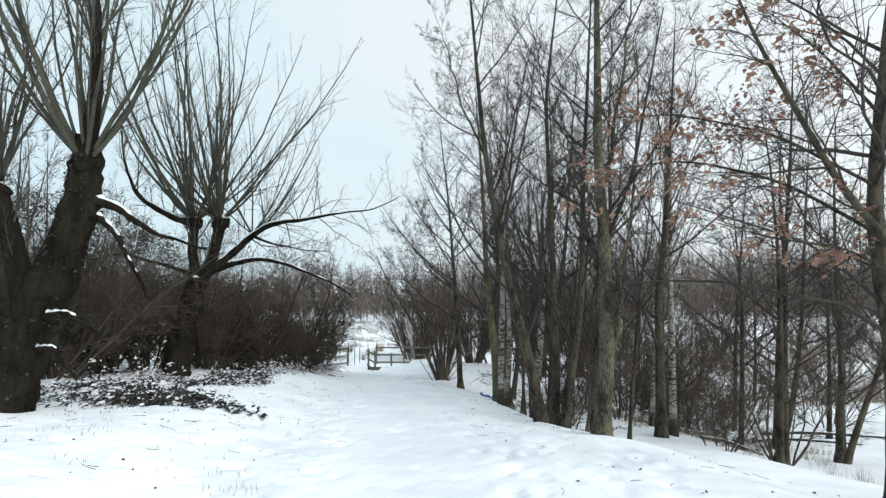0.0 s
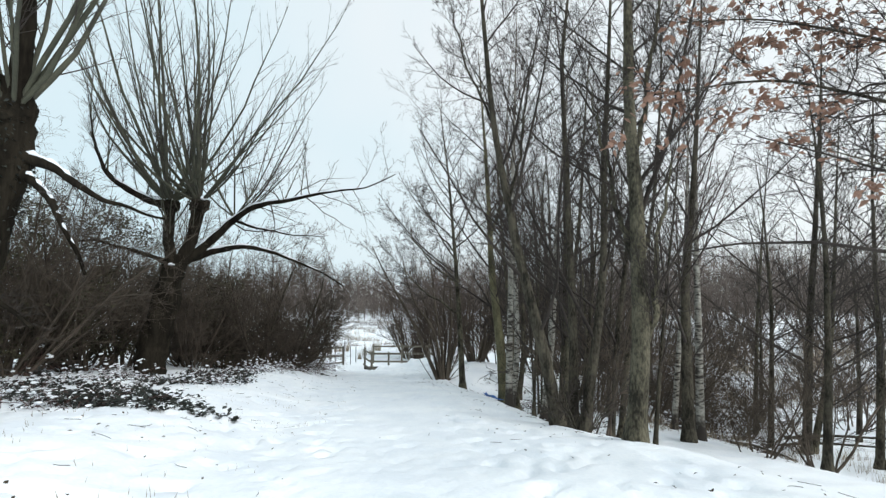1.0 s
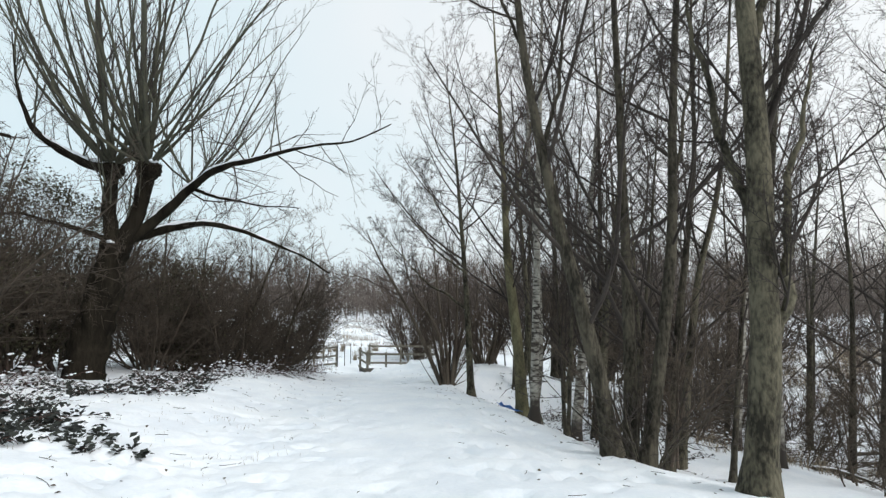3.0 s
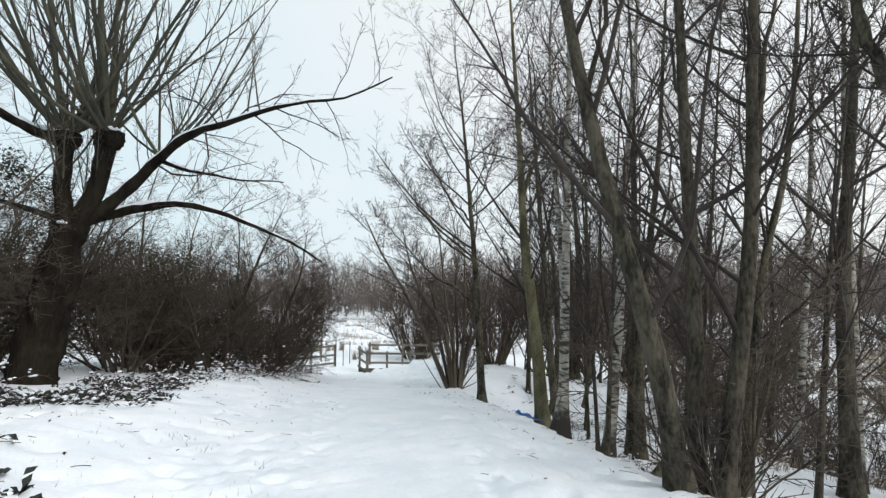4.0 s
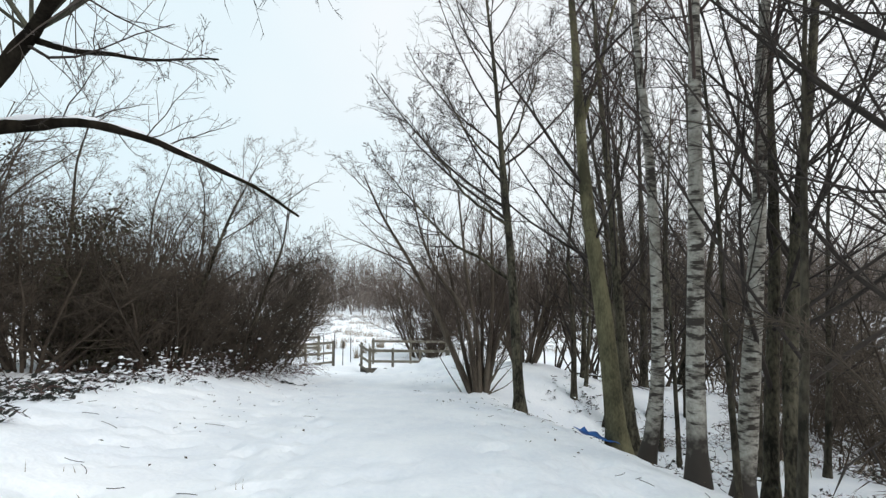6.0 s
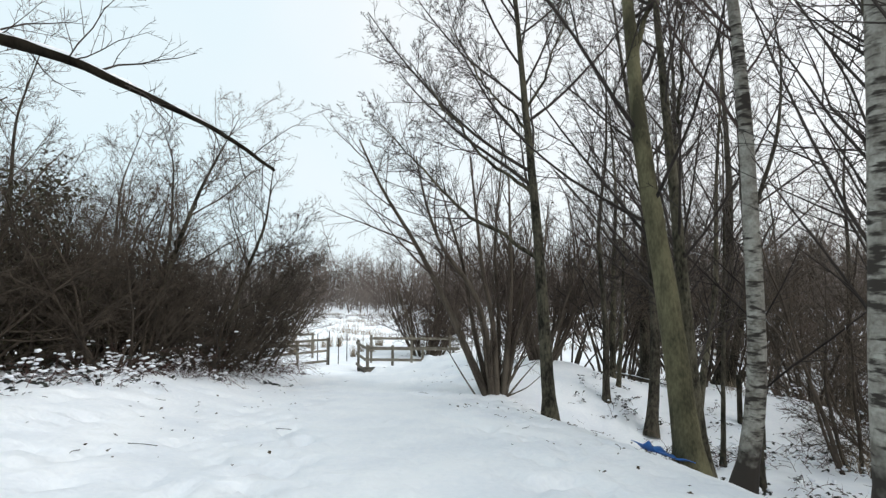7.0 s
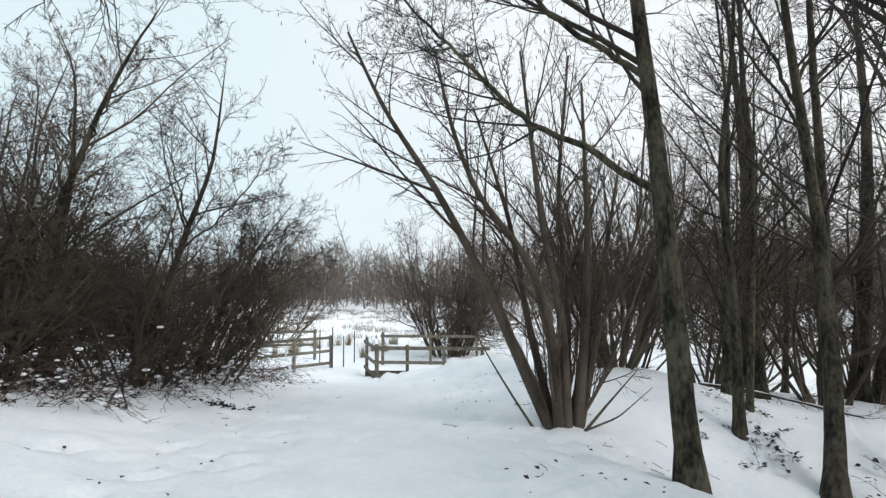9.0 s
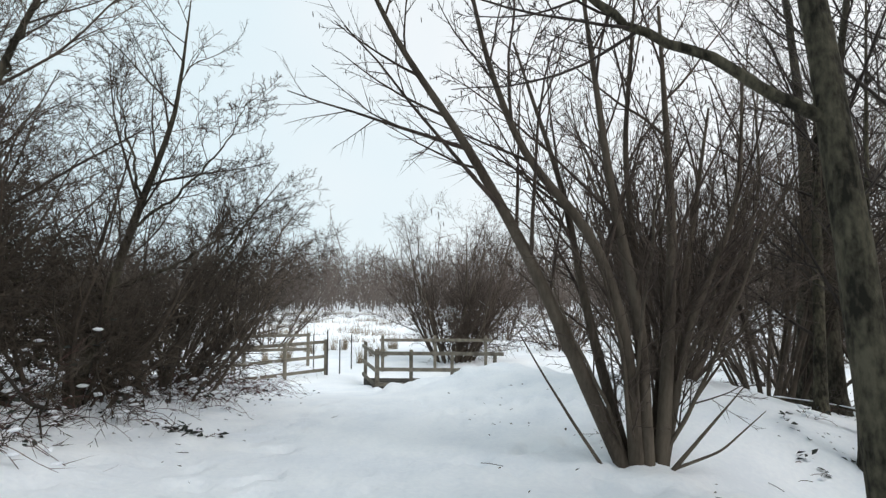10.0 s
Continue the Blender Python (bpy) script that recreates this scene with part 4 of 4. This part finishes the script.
for x in np.arange(-24, 26, 3.4):
    spots.append((x + rng.uniform(-1, 1), 64 + rng.uniform(-6, 9), rng.uniform(0.9, 1.3)))
for i, (x, y, s) in enumerate(spots):
    src = scrubs[i % 4]
    m = Matrix.Translation((x, y, gz(x, y) - 0.05)) @ Matrix.Rotation(rng.uniform(0, 6.28), 4, "Z") @ Matrix.Diagonal((s, s, s * rng.uniform(0.85, 1.15) * (0.32 if i >= low else 1.0), 1))
    if i < 4:
        src.matrix_basis = m
    else:
        copy_thing(src, m).matrix_basis = m


def far_woods():
    """Leafless woods on the far side of the meadow."""
    rng = np.random.default_rng(8)
    n = 3000
    x = rng.uniform(-100, 120, n)
    y = 80 + rng.random(n) * 48 + 0.1 * np.abs(x)
    L = rng.uniform(3.2, 9.6, (n, 1)) * (0.95 + 0.3 * np.sin(x * 0.09 + 1.0) ** 2 + 0.45 * smooth((x - 12) / 30))[:, None]
    tall = rng.random(n) < 0.012
    L[tall] = rng.uniform(10.5, 13.5, (int(tall.sum()), 1))
    z = height(x, y)
    d = unit(np.stack([rng.normal(0, 0.16, n), rng.normal(0, 0.16, n), np.ones(n)], axis=1))
    P = np.stack([np.stack([x, y, z], axis=1) + d * L * k / 2 for k in range(3)], axis=1)
    R = 0.009 * L * np.linspace(1, 0.2, 3)[None]
    pieces = [tubes(P, R, 3)] + crown(rng, P, R, [(dict(n=13, s0=0.02, s1=0.98, angle=0.95, ratio=0.34, up=0.05, wander=0.14, N=2, rr=0.5, least=0.045), 3),
                                                  (dict(n=2, s0=0.15, s1=0.98, angle=0.9, ratio=0.65, up=0.05, wander=0.12, N=2, rr=0.6, least=0.042), 3)])
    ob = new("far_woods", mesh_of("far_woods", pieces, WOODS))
    tagged(ob, "distant leafless woods behind the snowy meadow, haze put into their grey-brown", "woods", kind="stuff")


far_woods()


# ---- timber bridge rails ----
def beam(name, a, b, w, h, mat, parent, label=""):
    """A squared timber from a to b, w wide and h high, with worn edges."""
    a, b = Vector(a), Vector(b)
    bm = bmesh.new()
    bmesh.ops.create_cube(bm, size=1)
    L = (b - a).length
    for v in bm.verts:
        v.co = Vector((v.co.x * w, v.co.y * h, v.co.z * L))
    bmesh.ops.bevel(bm, geom=bm.edges[:], offset=min(w, h) * 0.12, segments=2, affect="EDGES", profile=0.6)
    rot = (b - a).to_track_quat("Z", "Y").to_matrix().to_4x4()
    bm.transform(Matrix.Translation((a + b) / 2) @ rot)
    return part(name, bm, mat, parent, label)


def railing(posts, rails, label, base=None):
    """A post-and-rail fence: posts (x, y, foot, top), rails (height a, height b, over the ends' feet)."""
    x0, y0, f0, _ = posts[0]
    fence = thing("railing", x0, y0, f0, label, "railing")
    o = Vector((x0, y0, f0))
    for x, y, f, t in posts:
        beam("post", Vector((x, y, f - 0.3)) - o, Vector((x, y, t)) - o, 0.10, 0.10, TIMBER, fence)
    a, b = posts[0], posts[-1]
    da = Vector((b[0] - a[0], b[1] - a[1], 0)).normalized()
    for h in rails:
        p = Vector((a[0], a[1], a[2] + h)) - da * 0.08
        q = Vector((b[0], b[1], b[2] + h)) + da * 0.25
        off = Vector((da.y, -da.x, 0)) * 0.075
        beam("rail", p + off - o, q + off - o, 0.045, 0.10, TIMBER, fence)
    return fence


railing([(-4.08, 31.3, -4.15, -3.08), (-3.12, 31.32, -4.12, -3.06), (-1.95, 31.25, -4.1, -3.1), (-0.75, 31.2, -4.15, -3.14)], (0.13, 0.55, 1.0), "weathered timber post-and-rail parapet of the footbridge")
railing([(-4.72, 32.9, -4.12, -3.02), (-4.12, 31.42, -4.15, -3.06)], (0.1, 0.52, 0.98), "short return rail at the bridge mouth, weathered timber")
railing([(-4.42, 34.5, -4.15, -2.98), (-2.6, 34.5, -4.15, -2.98), (-0.85, 34.5, -4.15, -2.98)], (0.55, 1.02), "far timber parapet of the footbridge")
railing([(-6.2, 33.7, -4.1, -3.03), (-7.2, 32.6, -4.1, -3.03), (-8.3, 31.4, -4.05, -2.98)], (0.06, 0.5, 0.98), "weathered timber post-and-rail fence running into the thicket")
railing([(-7.4, 35.7, -4.12, -3.0), (-9.6, 35.2, -4.12, -3.0)], (0.5, 1.02), "far timber rail half hidden by scrub")


bridge = thing("footbridge", -3.9, 32.2, -4.2, "small timber footbridge end over a dark ditch, snow on its deck", "footbridge")
for a, c, w, h in (((-0.22, -1.0, -0.06), (0.85, -0.98, -0.04), 0.07, 0.16), ((-0.22, -1.02, -0.22), (0.85, -1.0, -0.22), 0.06, 0.13), ((-0.85, 0.75, -0.02), (-0.24, -0.85, -0.05), 0.07, 0.16), ((-0.85, 0.75, -0.18), (-0.24, -0.85, -0.21), 0.06, 0.13)):
    beam("edge_board", a, c, w, h, TIMBER_DARK, bridge)
for i in range(6):
    beam("deck_plank", (-0.7 + 0.02 * i, 0.72 - 0.29 * i, 0.0), (0.9, 0.72 - 0.29 * i, 0.0), 0.24, 0.05, TIMBER_DARK, bridge)


def rod(x, y, top, foot=-4.2, r=0.022):
    """A thin dark steel stake, driven in upright, with a rounded tip."""
    bm = bmesh.new()
    bmesh.ops.create_cone(bm, cap_ends=True, segments=10, radius1=r, radius2=r * 0.9, depth=top - foot + 0.2)
    bmesh.ops.bevel(bm, geom=[e for e in bm.edges if all(v.co.z > 0 for v in e.verts)], offset=r * 0.4, segments=2, affect="EDGES")
    me = bpy.data.meshes.new("stake")
    bm.transform(Matrix.Translation((0, 0, (top - foot) / 2 - 0.1)))
    bm.to_mesh(me)
    bm.free()
    me.materials.append(STEEL)
    ob = new("stake", me)
    ob.location = (x, y, foot)
    return tagged(ob, "thin dark steel stake beside the bridge", "stake", "steel stakes at the bridge")


for x, y, top in ((-5.78, 33.9, -3.05), (-5.62, 35.0, -3.0), (-4.78, 33.05, -3.0), (-6.12, 33.6, -2.72), (-6.9, 34.7, -2.95)):
    rod(x, y, top)

# ---- brambles, litter, reeds ----


def spread(rng, n, x, y, rx, ry, low, high, power=0.5):
    a = rng.uniform(0, 2 * np.pi, n)
    d = rng.random(n) ** power
    X, Y = x + rx * d * np.cos(a), y + ry * d * np.sin(a)
    return np.stack([X, Y, height(X, Y) + rng.uniform(low, high, n) * (1.1 - d)], axis=1)


def bramble(x, y, rx, ry, tall, canes, leaf, snow, seed, leaf_size=0.075, label="low bramble patch with dark leaves poking through snow", leaf_mat=None):
    rng = np.random.default_rng(seed)
    o = np.array((x, y, gz(x, y)))
    patch = thing("bramble", *o, label, "bramble", "bramble patches beside the path")
    P0 = spread(rng, canes, x, y, rx, ry, -0.03, -0.02) - o
    a = rng.uniform(0, 2 * np.pi, canes)
    d = np.stack([np.cos(a) * 0.8, np.sin(a) * 0.8, rng.uniform(0.3, 1.6, canes)], axis=1)
    L = rng.uniform(0.5, 1.4, (canes, 1)) * tall * 1.35
    p = [P0]
    for _ in range(7):
        d = unit(d) + np.array((0, 0, -0.26)) + 0.12 * rng.normal(size=d.shape)
        p.append(p[-1] + unit(d) * L / 7)
    P = np.stack(p, axis=1)
    world = P + o
    P[:, :, 2] = np.maximum(P[:, :, 2], height(world[:, :, 0], world[:, :, 1]) - o[2] - 0.02)
    tagged(part("cane", [tubes(P, 0.0045 * np.linspace(1, 0.5, 8)[None] * np.ones((canes, 1)), 3)] + crown(rng, P, 0.004 * np.ones((canes, 8)), [(dict(n=4, s0=0.1, s1=0.98, angle=0.8, ratio=0.3, up=-0.02, wander=0.15, N=2, rr=0.7), 3)]), BRAMBLE_STEM, patch), kind="stuff")
    if leaf:
        at = P[rng.integers(0, canes, leaf), rng.integers(1, 8, leaf)] + rng.normal(0, 0.035, (leaf, 3))
        w = at + o
        at[:, 2] = np.maximum(at[:, 2], height(w[:, 0], w[:, 1]) - o[2] + 0.025)
        tagged(part("foliage", [leaves(rng, at, leaf_size)], leaf_mat or BRAMBLE, patch, smooth=False), kind="stuff")
    if snow:
        at = P[rng.integers(0, canes, snow), rng.integers(2, 7, snow)] + rng.normal(0, 0.03, (snow, 3)) + np.array((0, 0, 0.02))
        tagged(part("snow_crust", [pats(rng, at, 0.038)], SNOW_CAP, patch), kind="stuff")
    return patch


# the near patch of dark leaves, thinning out over the snow
bramble(-4.4, 9.5, 1.15, 0.55, 0.14, 44, 430, 8, 301, 0.09)
bramble(-5.5, 10.1, 1.1, 0.8, 0.28, 70, 760, 40, 302, 0.095)
bramble(-6.5, 9.3, 1.3, 0.8, 0.34, 90, 420, 90, 324, 0.085)
bramble(-6.9, 11.2, 1.4, 0.9, 0.4, 90, 760, 80, 303, 0.09)
bramble(-5.9, 13.4, 1.2, 0.9, 0.35, 80, 680, 80, 304, 0.09)
bramble(-6.1, 15.6, 1.0, 1.0, 0.45, 80, 560, 110, 305, 0.085)
bramble(-8.2, 13.2, 1.4, 1.2, 0.6, 80, 360, 220, 306)
bramble(-6.0, 17.9, 1.0, 1.0, 0.5, 70, 300, 200, 307)
bramble(-8.8, 9.6, 1.6, 1.0, 0.5, 70, 300, 180, 308)
# foot of the thorn thicket: dark tangle, dry stalks and caught snow
bramble(-6.1, 20.2, 0.8, 1.1, 0.7, 110, 360, 240, 309)
bramble(-6.0, 22.2, 0.75, 1.1, 0.7, 110, 320, 260, 310)
bramble(-6.0, 24.4, 0.8, 1.2, 0.75, 120, 200, 300, 311)
bramble(-6.3, 26.6, 0.9, 1.2, 0.8, 120, 120, 260, 312)
bramble(-7.3, 29.0, 1.2, 1.4, 0.9, 120, 60, 160, 313, label="dry brown bramble canes with caught snow beside the rails")
bramble(-4.75, 22.35, 0.35, 0.22, 0.12, 10, 46, 0, 314, 0.10, label="sprig of large dark leaves lying on the snow")
# slope below the trees
bramble(2.3, 22.2, 0.8, 0.8, 0.25, 30, 130, 40, 315)
bramble(3.0, 17.6, 0.9, 1.2, 0.3, 40, 170, 60, 316)
bramble(3.9, 14.9, 1.0, 1.2, 0.4, 50, 220, 90, 317)
bramble(3.1, 19.9, 0.7, 0.6, 0.35, 60, 150, 12, 325, 0.06, label="brown bramble canes and dead leaves on the snow slope")
bramble(4.6, 20.4, 1.3, 1.6, 0.45, 60, 240, 120, 318)
bramble(8.0, 16.8, 1.6, 1.4, 0.7, 110, 420, 260, 319, label="dark bramble mound on the lower ground, dusted with snow")
bramble(6.4, 17.6, 1.4, 1.4, 0.5, 70, 240, 160, 320)
bramble(10.4, 19.6, 1.8, 1.4, 0.5, 80, 260, 180, 321)
# added dark growth that stands in for the shaded hollow under the bridge
bramble(-3.55, 32.4, 0.5, 0.35, 0.35, 60, 160, 10, 322, label="dark dead growth in the ditch under the bridge")
bramble(7.5, 22.6, 2.0, 1.6, 0.5, 80, 260, 200, 323)


def litter():
    rng = np.random.default_rng(77)
    n = 620
    x, y = rng.uniform(-6.5, 4.0, n), 1.5 + rng.random(n) ** 1.2 * 21
    side = np.abs(x - curve(y, AY, AX))
    keep = rng.random(n) < np.clip((side - 0.7) / 2.2, 0.015, 1)
    x, y = x[keep], y[keep]
    more = rng.uniform(14, 26, 110)
    off = np.where(rng.random(110) < 0.6, rng.uniform(1.0, 3.0, 110), rng.uniform(-3.0, -1.0, 110))
    x, y = np.r_[x, curve(more, AY, AX) + off], np.r_[y, more]
    at = np.stack([x, y, height(x, y) + 0.035], axis=1)
    tagged(new("leaf_litter", mesh_of("leaf_litter", [leaves(rng, at, 0.042, 0.35)], LITTER, False)), "scattered dead leaves lying on the snow", "leaf litter", kind="stuff")
    m = 420
    x, y = rng.uniform(-6.5, 4.5, m), rng.uniform(2, 24, m)
    side = np.abs(x - curve(y, AY, AX))
    keep = rng.random(m) < np.clip((side - 0.6) / 2.0, 0.02, 1)
    x, y = x[keep], y[keep]
    a, L = rng.uniform(0, 6.28, len(x)), rng.uniform(0.05, 0.22, len(x))
    p = []
    for k in (-0.5, -0.1, 0.25, 0.5):
        X, Y = x + np.cos(a + k * 0.4) * L * k, y + np.sin(a + k * 0.4) * L * k
        p.append(np.stack([X, Y, height(X, Y) + 0.028 + 0.015 * k], axis=1))
    P = np.stack(p, axis=1)
    tagged(new("fallen_twig", mesh_of("fallen_twig", [tubes(P, 0.003 * np.ones((len(x), 4)), 4)], TWIG)), "thin fallen twigs on the snow", "twigs", kind="stuff")


litter()


def blades(name, n, x, y, rx, ry, low, high, width, label, seed, clumps=60):
    """Dry grass standing in clumps out of the snow."""
    rng = np.random.default_rng(seed)
    cx, cy = x + rx * rng.uniform(-1, 1, clumps), y + ry * rng.uniform(-1, 1, clumps)
    k = rng.integers(0, clumps, n)
    X, Y = cx[k] + rng.normal(0, 0.03 * rx, n), cy[k] + rng.normal(0, 0.02 * ry, n)
    L = rng.uniform(low, high, (n, 1))
    d = unit(np.stack([rng.normal(0, 0.22, n), rng.normal(0, 0.22, n), np.ones(n)], axis=1))
    o = np.stack([X, Y, height(X, Y) - 0.03], axis=1)
    P = np.stack([o, o + d * L], axis=1)
    tagged(new(name, mesh_of(name, [tubes(P, np.array([[width, width * 0.3]]) * np.ones((n, 1)), 3)], REED)), label, "dry grass", kind="stuff")


blades("meadow_grass", 8000, -5, 60, 26, 20, 0.2, 0.6, 0.016, "tufts of straw-coloured grass standing in the snowy meadow", 81, 150)
blades("track_grass", 900, -7.4, 39.5, 2.5, 4.0, 0.3, 0.9, 0.008, "dry stalks beside the track past the bridge", 82, 16)
blades("reed_bed", 9000, 28, 33, 17, 8, 0.4, 1.2, 0.014, "tan reed bed across the lower ground", 83, 160)
blades("bank_grass", 420, -4.2, 8.0, 2.4, 5.5, 0.04, 0.09, 0.0035, "short dry grass tips poking through the snow of the bank", 85, 130)
blades("slope_grass", 1800, 8.5, 19, 5.5, 6, 0.2, 0.6, 0.005, "thin dry stalks on the slope below the trees", 84, 60)

# ---- oak with dead leaves still on it ----
OAKS = [(dict(n=20, s0=0.16, s1=0.98, angle=0.9, ratio=0.38, up=0.02, wander=0.2, N=6, rr=0.5), 4),
        (dict(n=7, s0=0.1, s1=0.98, angle=0.8, ratio=0.45, up=0.0, wander=0.22, N=4, rr=0.6), 3),
        (dict(n=4, s0=0.1, s1=0.98, angle=0.8, ratio=0.5, up=0.0, wander=0.2, N=2, rr=0.7), 3),
        (dict(n=3, s0=0.1, s1=0.98, angle=0.8, ratio=0.5, up=0.0, wander=0.1, N=2, rr=0.7), 3)]


def oak():
    x, y = 4.55, 5.3
    tree = bare_tree(x, y, 0.13, ((0.0, 1.5), (-0.1, 3.0), (0.1, 5.0)), 7.5, OAKS, BARK_DARK, TWIG, "young oak holding rust-brown dead leaves", "oak")
    o = np.array((x, y, gz(x, y) - 0.06))
    rng = np.random.default_rng(91)
    for pts, ra, n, reach in (([(4.5, 5.3, 1.7), (3.6, 5.45, 2.3), (2.6, 5.5, 2.55), (1.5, 5.55, 2.4)], 0.024, 190, 0.24),
                              ([(4.5, 5.3, 2.2), (3.5, 5.4, 2.8), (2.5, 5.5, 3.05), (1.8, 5.5, 3.0)], 0.022, 150, 0.24),
                              ([(4.5, 5.2, 1.6), (3.95, 5.1, 2.15), (3.1, 5.0, 3.6), (2.6, 4.9, 4.7)], 0.045, 70, 0.35),
                              ([(4.5, 5.2, 1.3), (3.9, 5.0, 1.55), (3.1, 4.95, 1.65), (2.4, 4.95, 1.85)], 0.018, 130, 0.22),
                              ([(4.5, 5.2, 2.9), (3.6, 4.8, 3.4), (2.9, 4.6, 3.75)], 0.02, 80, 0.32)):
        q = smooth_path(pts, 20) - o
        w = ra * np.linspace(1, 0.15, 20)
        limb = part("limb", [tubes(q[None], w[None], 6)], BARK_DARK, tree)
        part("crown", crown(rng, q[None], w[None], OAKS), TWIG, tree)
        tufts = q[rng.integers(9 if n > 140 else 5, 20, n // 7)] + rng.normal(0, reach, (n // 7, 3)) * np.array((0.9, 0.6, 0.8))
        at = tufts[rng.integers(0, n // 7, n * 2)] + rng.normal(0, 0.055, (n * 2, 3))
        tagged(part("foliage", [leaves(rng, at, 0.076, 0.6, 0.5)], OAK_LEAF, tree, "rust-brown dead oak leaves", smooth=False), kind="stuff")


oak()


# ---- small things on the slope ----
def blue_sheet():
    """A crumpled strip of blue plastic, half sunk in the snow."""
    bm = bmesh.new()
    bmesh.ops.create_grid(bm, x_segments=22, y_segments=8, size=0.5)
    for v in bm.verts:
        x, y = v.co.x * 0.68, v.co.y * (0.30 + 0.08 * math.sin(7 * v.co.x))
        z = 0.05 * noise.noise((x * 5, y * 9, 2)) + 0.03 * math.sin(9 * x + 4 * y) + 0.05
        v.co = Vector((x, y, z + 0.06 * abs(v.co.y)))
    me = bpy.data.meshes.new("plastic_sheet")
    bm.to_mesh(me)
    bm.free()
    me.materials.append(BLUE)
    me.shade_smooth()
    ob = new("plastic_sheet", me)
    x, y = 1.48, 17.25
    slope = math.degrees(math.atan2(gz(x + 0.4, y) - gz(x - 0.4, y), 0.8))
    ob.matrix_world = pose(x, y, gz(x, y) + 0.02, -5, -slope, 8)
    mod = ob.modifiers.new("thickness", "SOLIDIFY")
    mod.thickness = 0.006
    tagged(ob, "crumpled blue plastic sheet half sunk in the snow", "plastic sheet")


blue_sheet()


def stub(x, y, tall, r):
    bm = bmesh.new()
    bmesh.ops.create_cone(bm, cap_ends=True, segments=12, radius1=r, radius2=r * 0.85, depth=tall + 0.2)
    bmesh.ops.subdivide_edges(bm, edges=bm.edges[:], cuts=2)
    for v in bm.verts:
        v.co += noise.noise_vector(v.co * 6 + Vector((x, y, 0))) * r * 0.25
        v.co.z += tall / 2 - 0.1
    me = bpy.data.meshes.new("wooden_stake")
    bm.to_mesh(me)
    bm.free()
    me.materials.append(BARK_DARK)
    ob = new("wooden_stake", me)
    ob.location = (x, y, gz(x, y))
    tagged(ob, "dark rotting wooden stake among the birches", "stake", "wooden stakes on the slope")


stub(4.32, 20.07, 0.8, 0.055)
stub(4.7, 21.4, 0.95, 0.05)


def fallen_branch(a, b, r, label):
    rng = np.random.default_rng(int(a[0] * 100))
    pts = [(x, y, gz(x, y) + r + h) for (x, y), h in ((a, 0.02), (((a[0] * 2 + b[0]) / 3, (a[1] * 2 + b[1]) / 3 + 0.15), 0.12), (((a[0] + b[0] * 2) / 3, (a[1] + b[1] * 2) / 3 - 0.1), 0.1), (b, 0.02))]
    o = np.array(pts[0])
    log = thing("fallen_branch", *o, label, "branch", "fallen branches")
    q = smooth_path(pts, 20) - o
    w = r * np.linspace(1, 0.5, 20)
    part("bough", [tubes(q[None], w[None], 8)], BARK_DARK, log)
    part("crown", crown(rng, q[None], w[None], SAPLING), TWIG, log)
    part("snow_ridge", [snow_on(q, w)], SNOW_CAP, log)


fallen_branch((11.2, 18.9), (14.6, 18.2), 0.06, "dark fallen bough lying in the snow")
fallen_branch((12.4, 20.4), (17.0, 19.4), 0.07, "dark fallen bough lying in the snow")
fallen_branch((3.0, 24.7), (4.5, 22.6), 0.025, "thin dark fallen pole across the snow bank")
fallen_branch((7.2, 14.6), (9.4, 15.4), 0.04, "dark fallen bough lying in the snow")
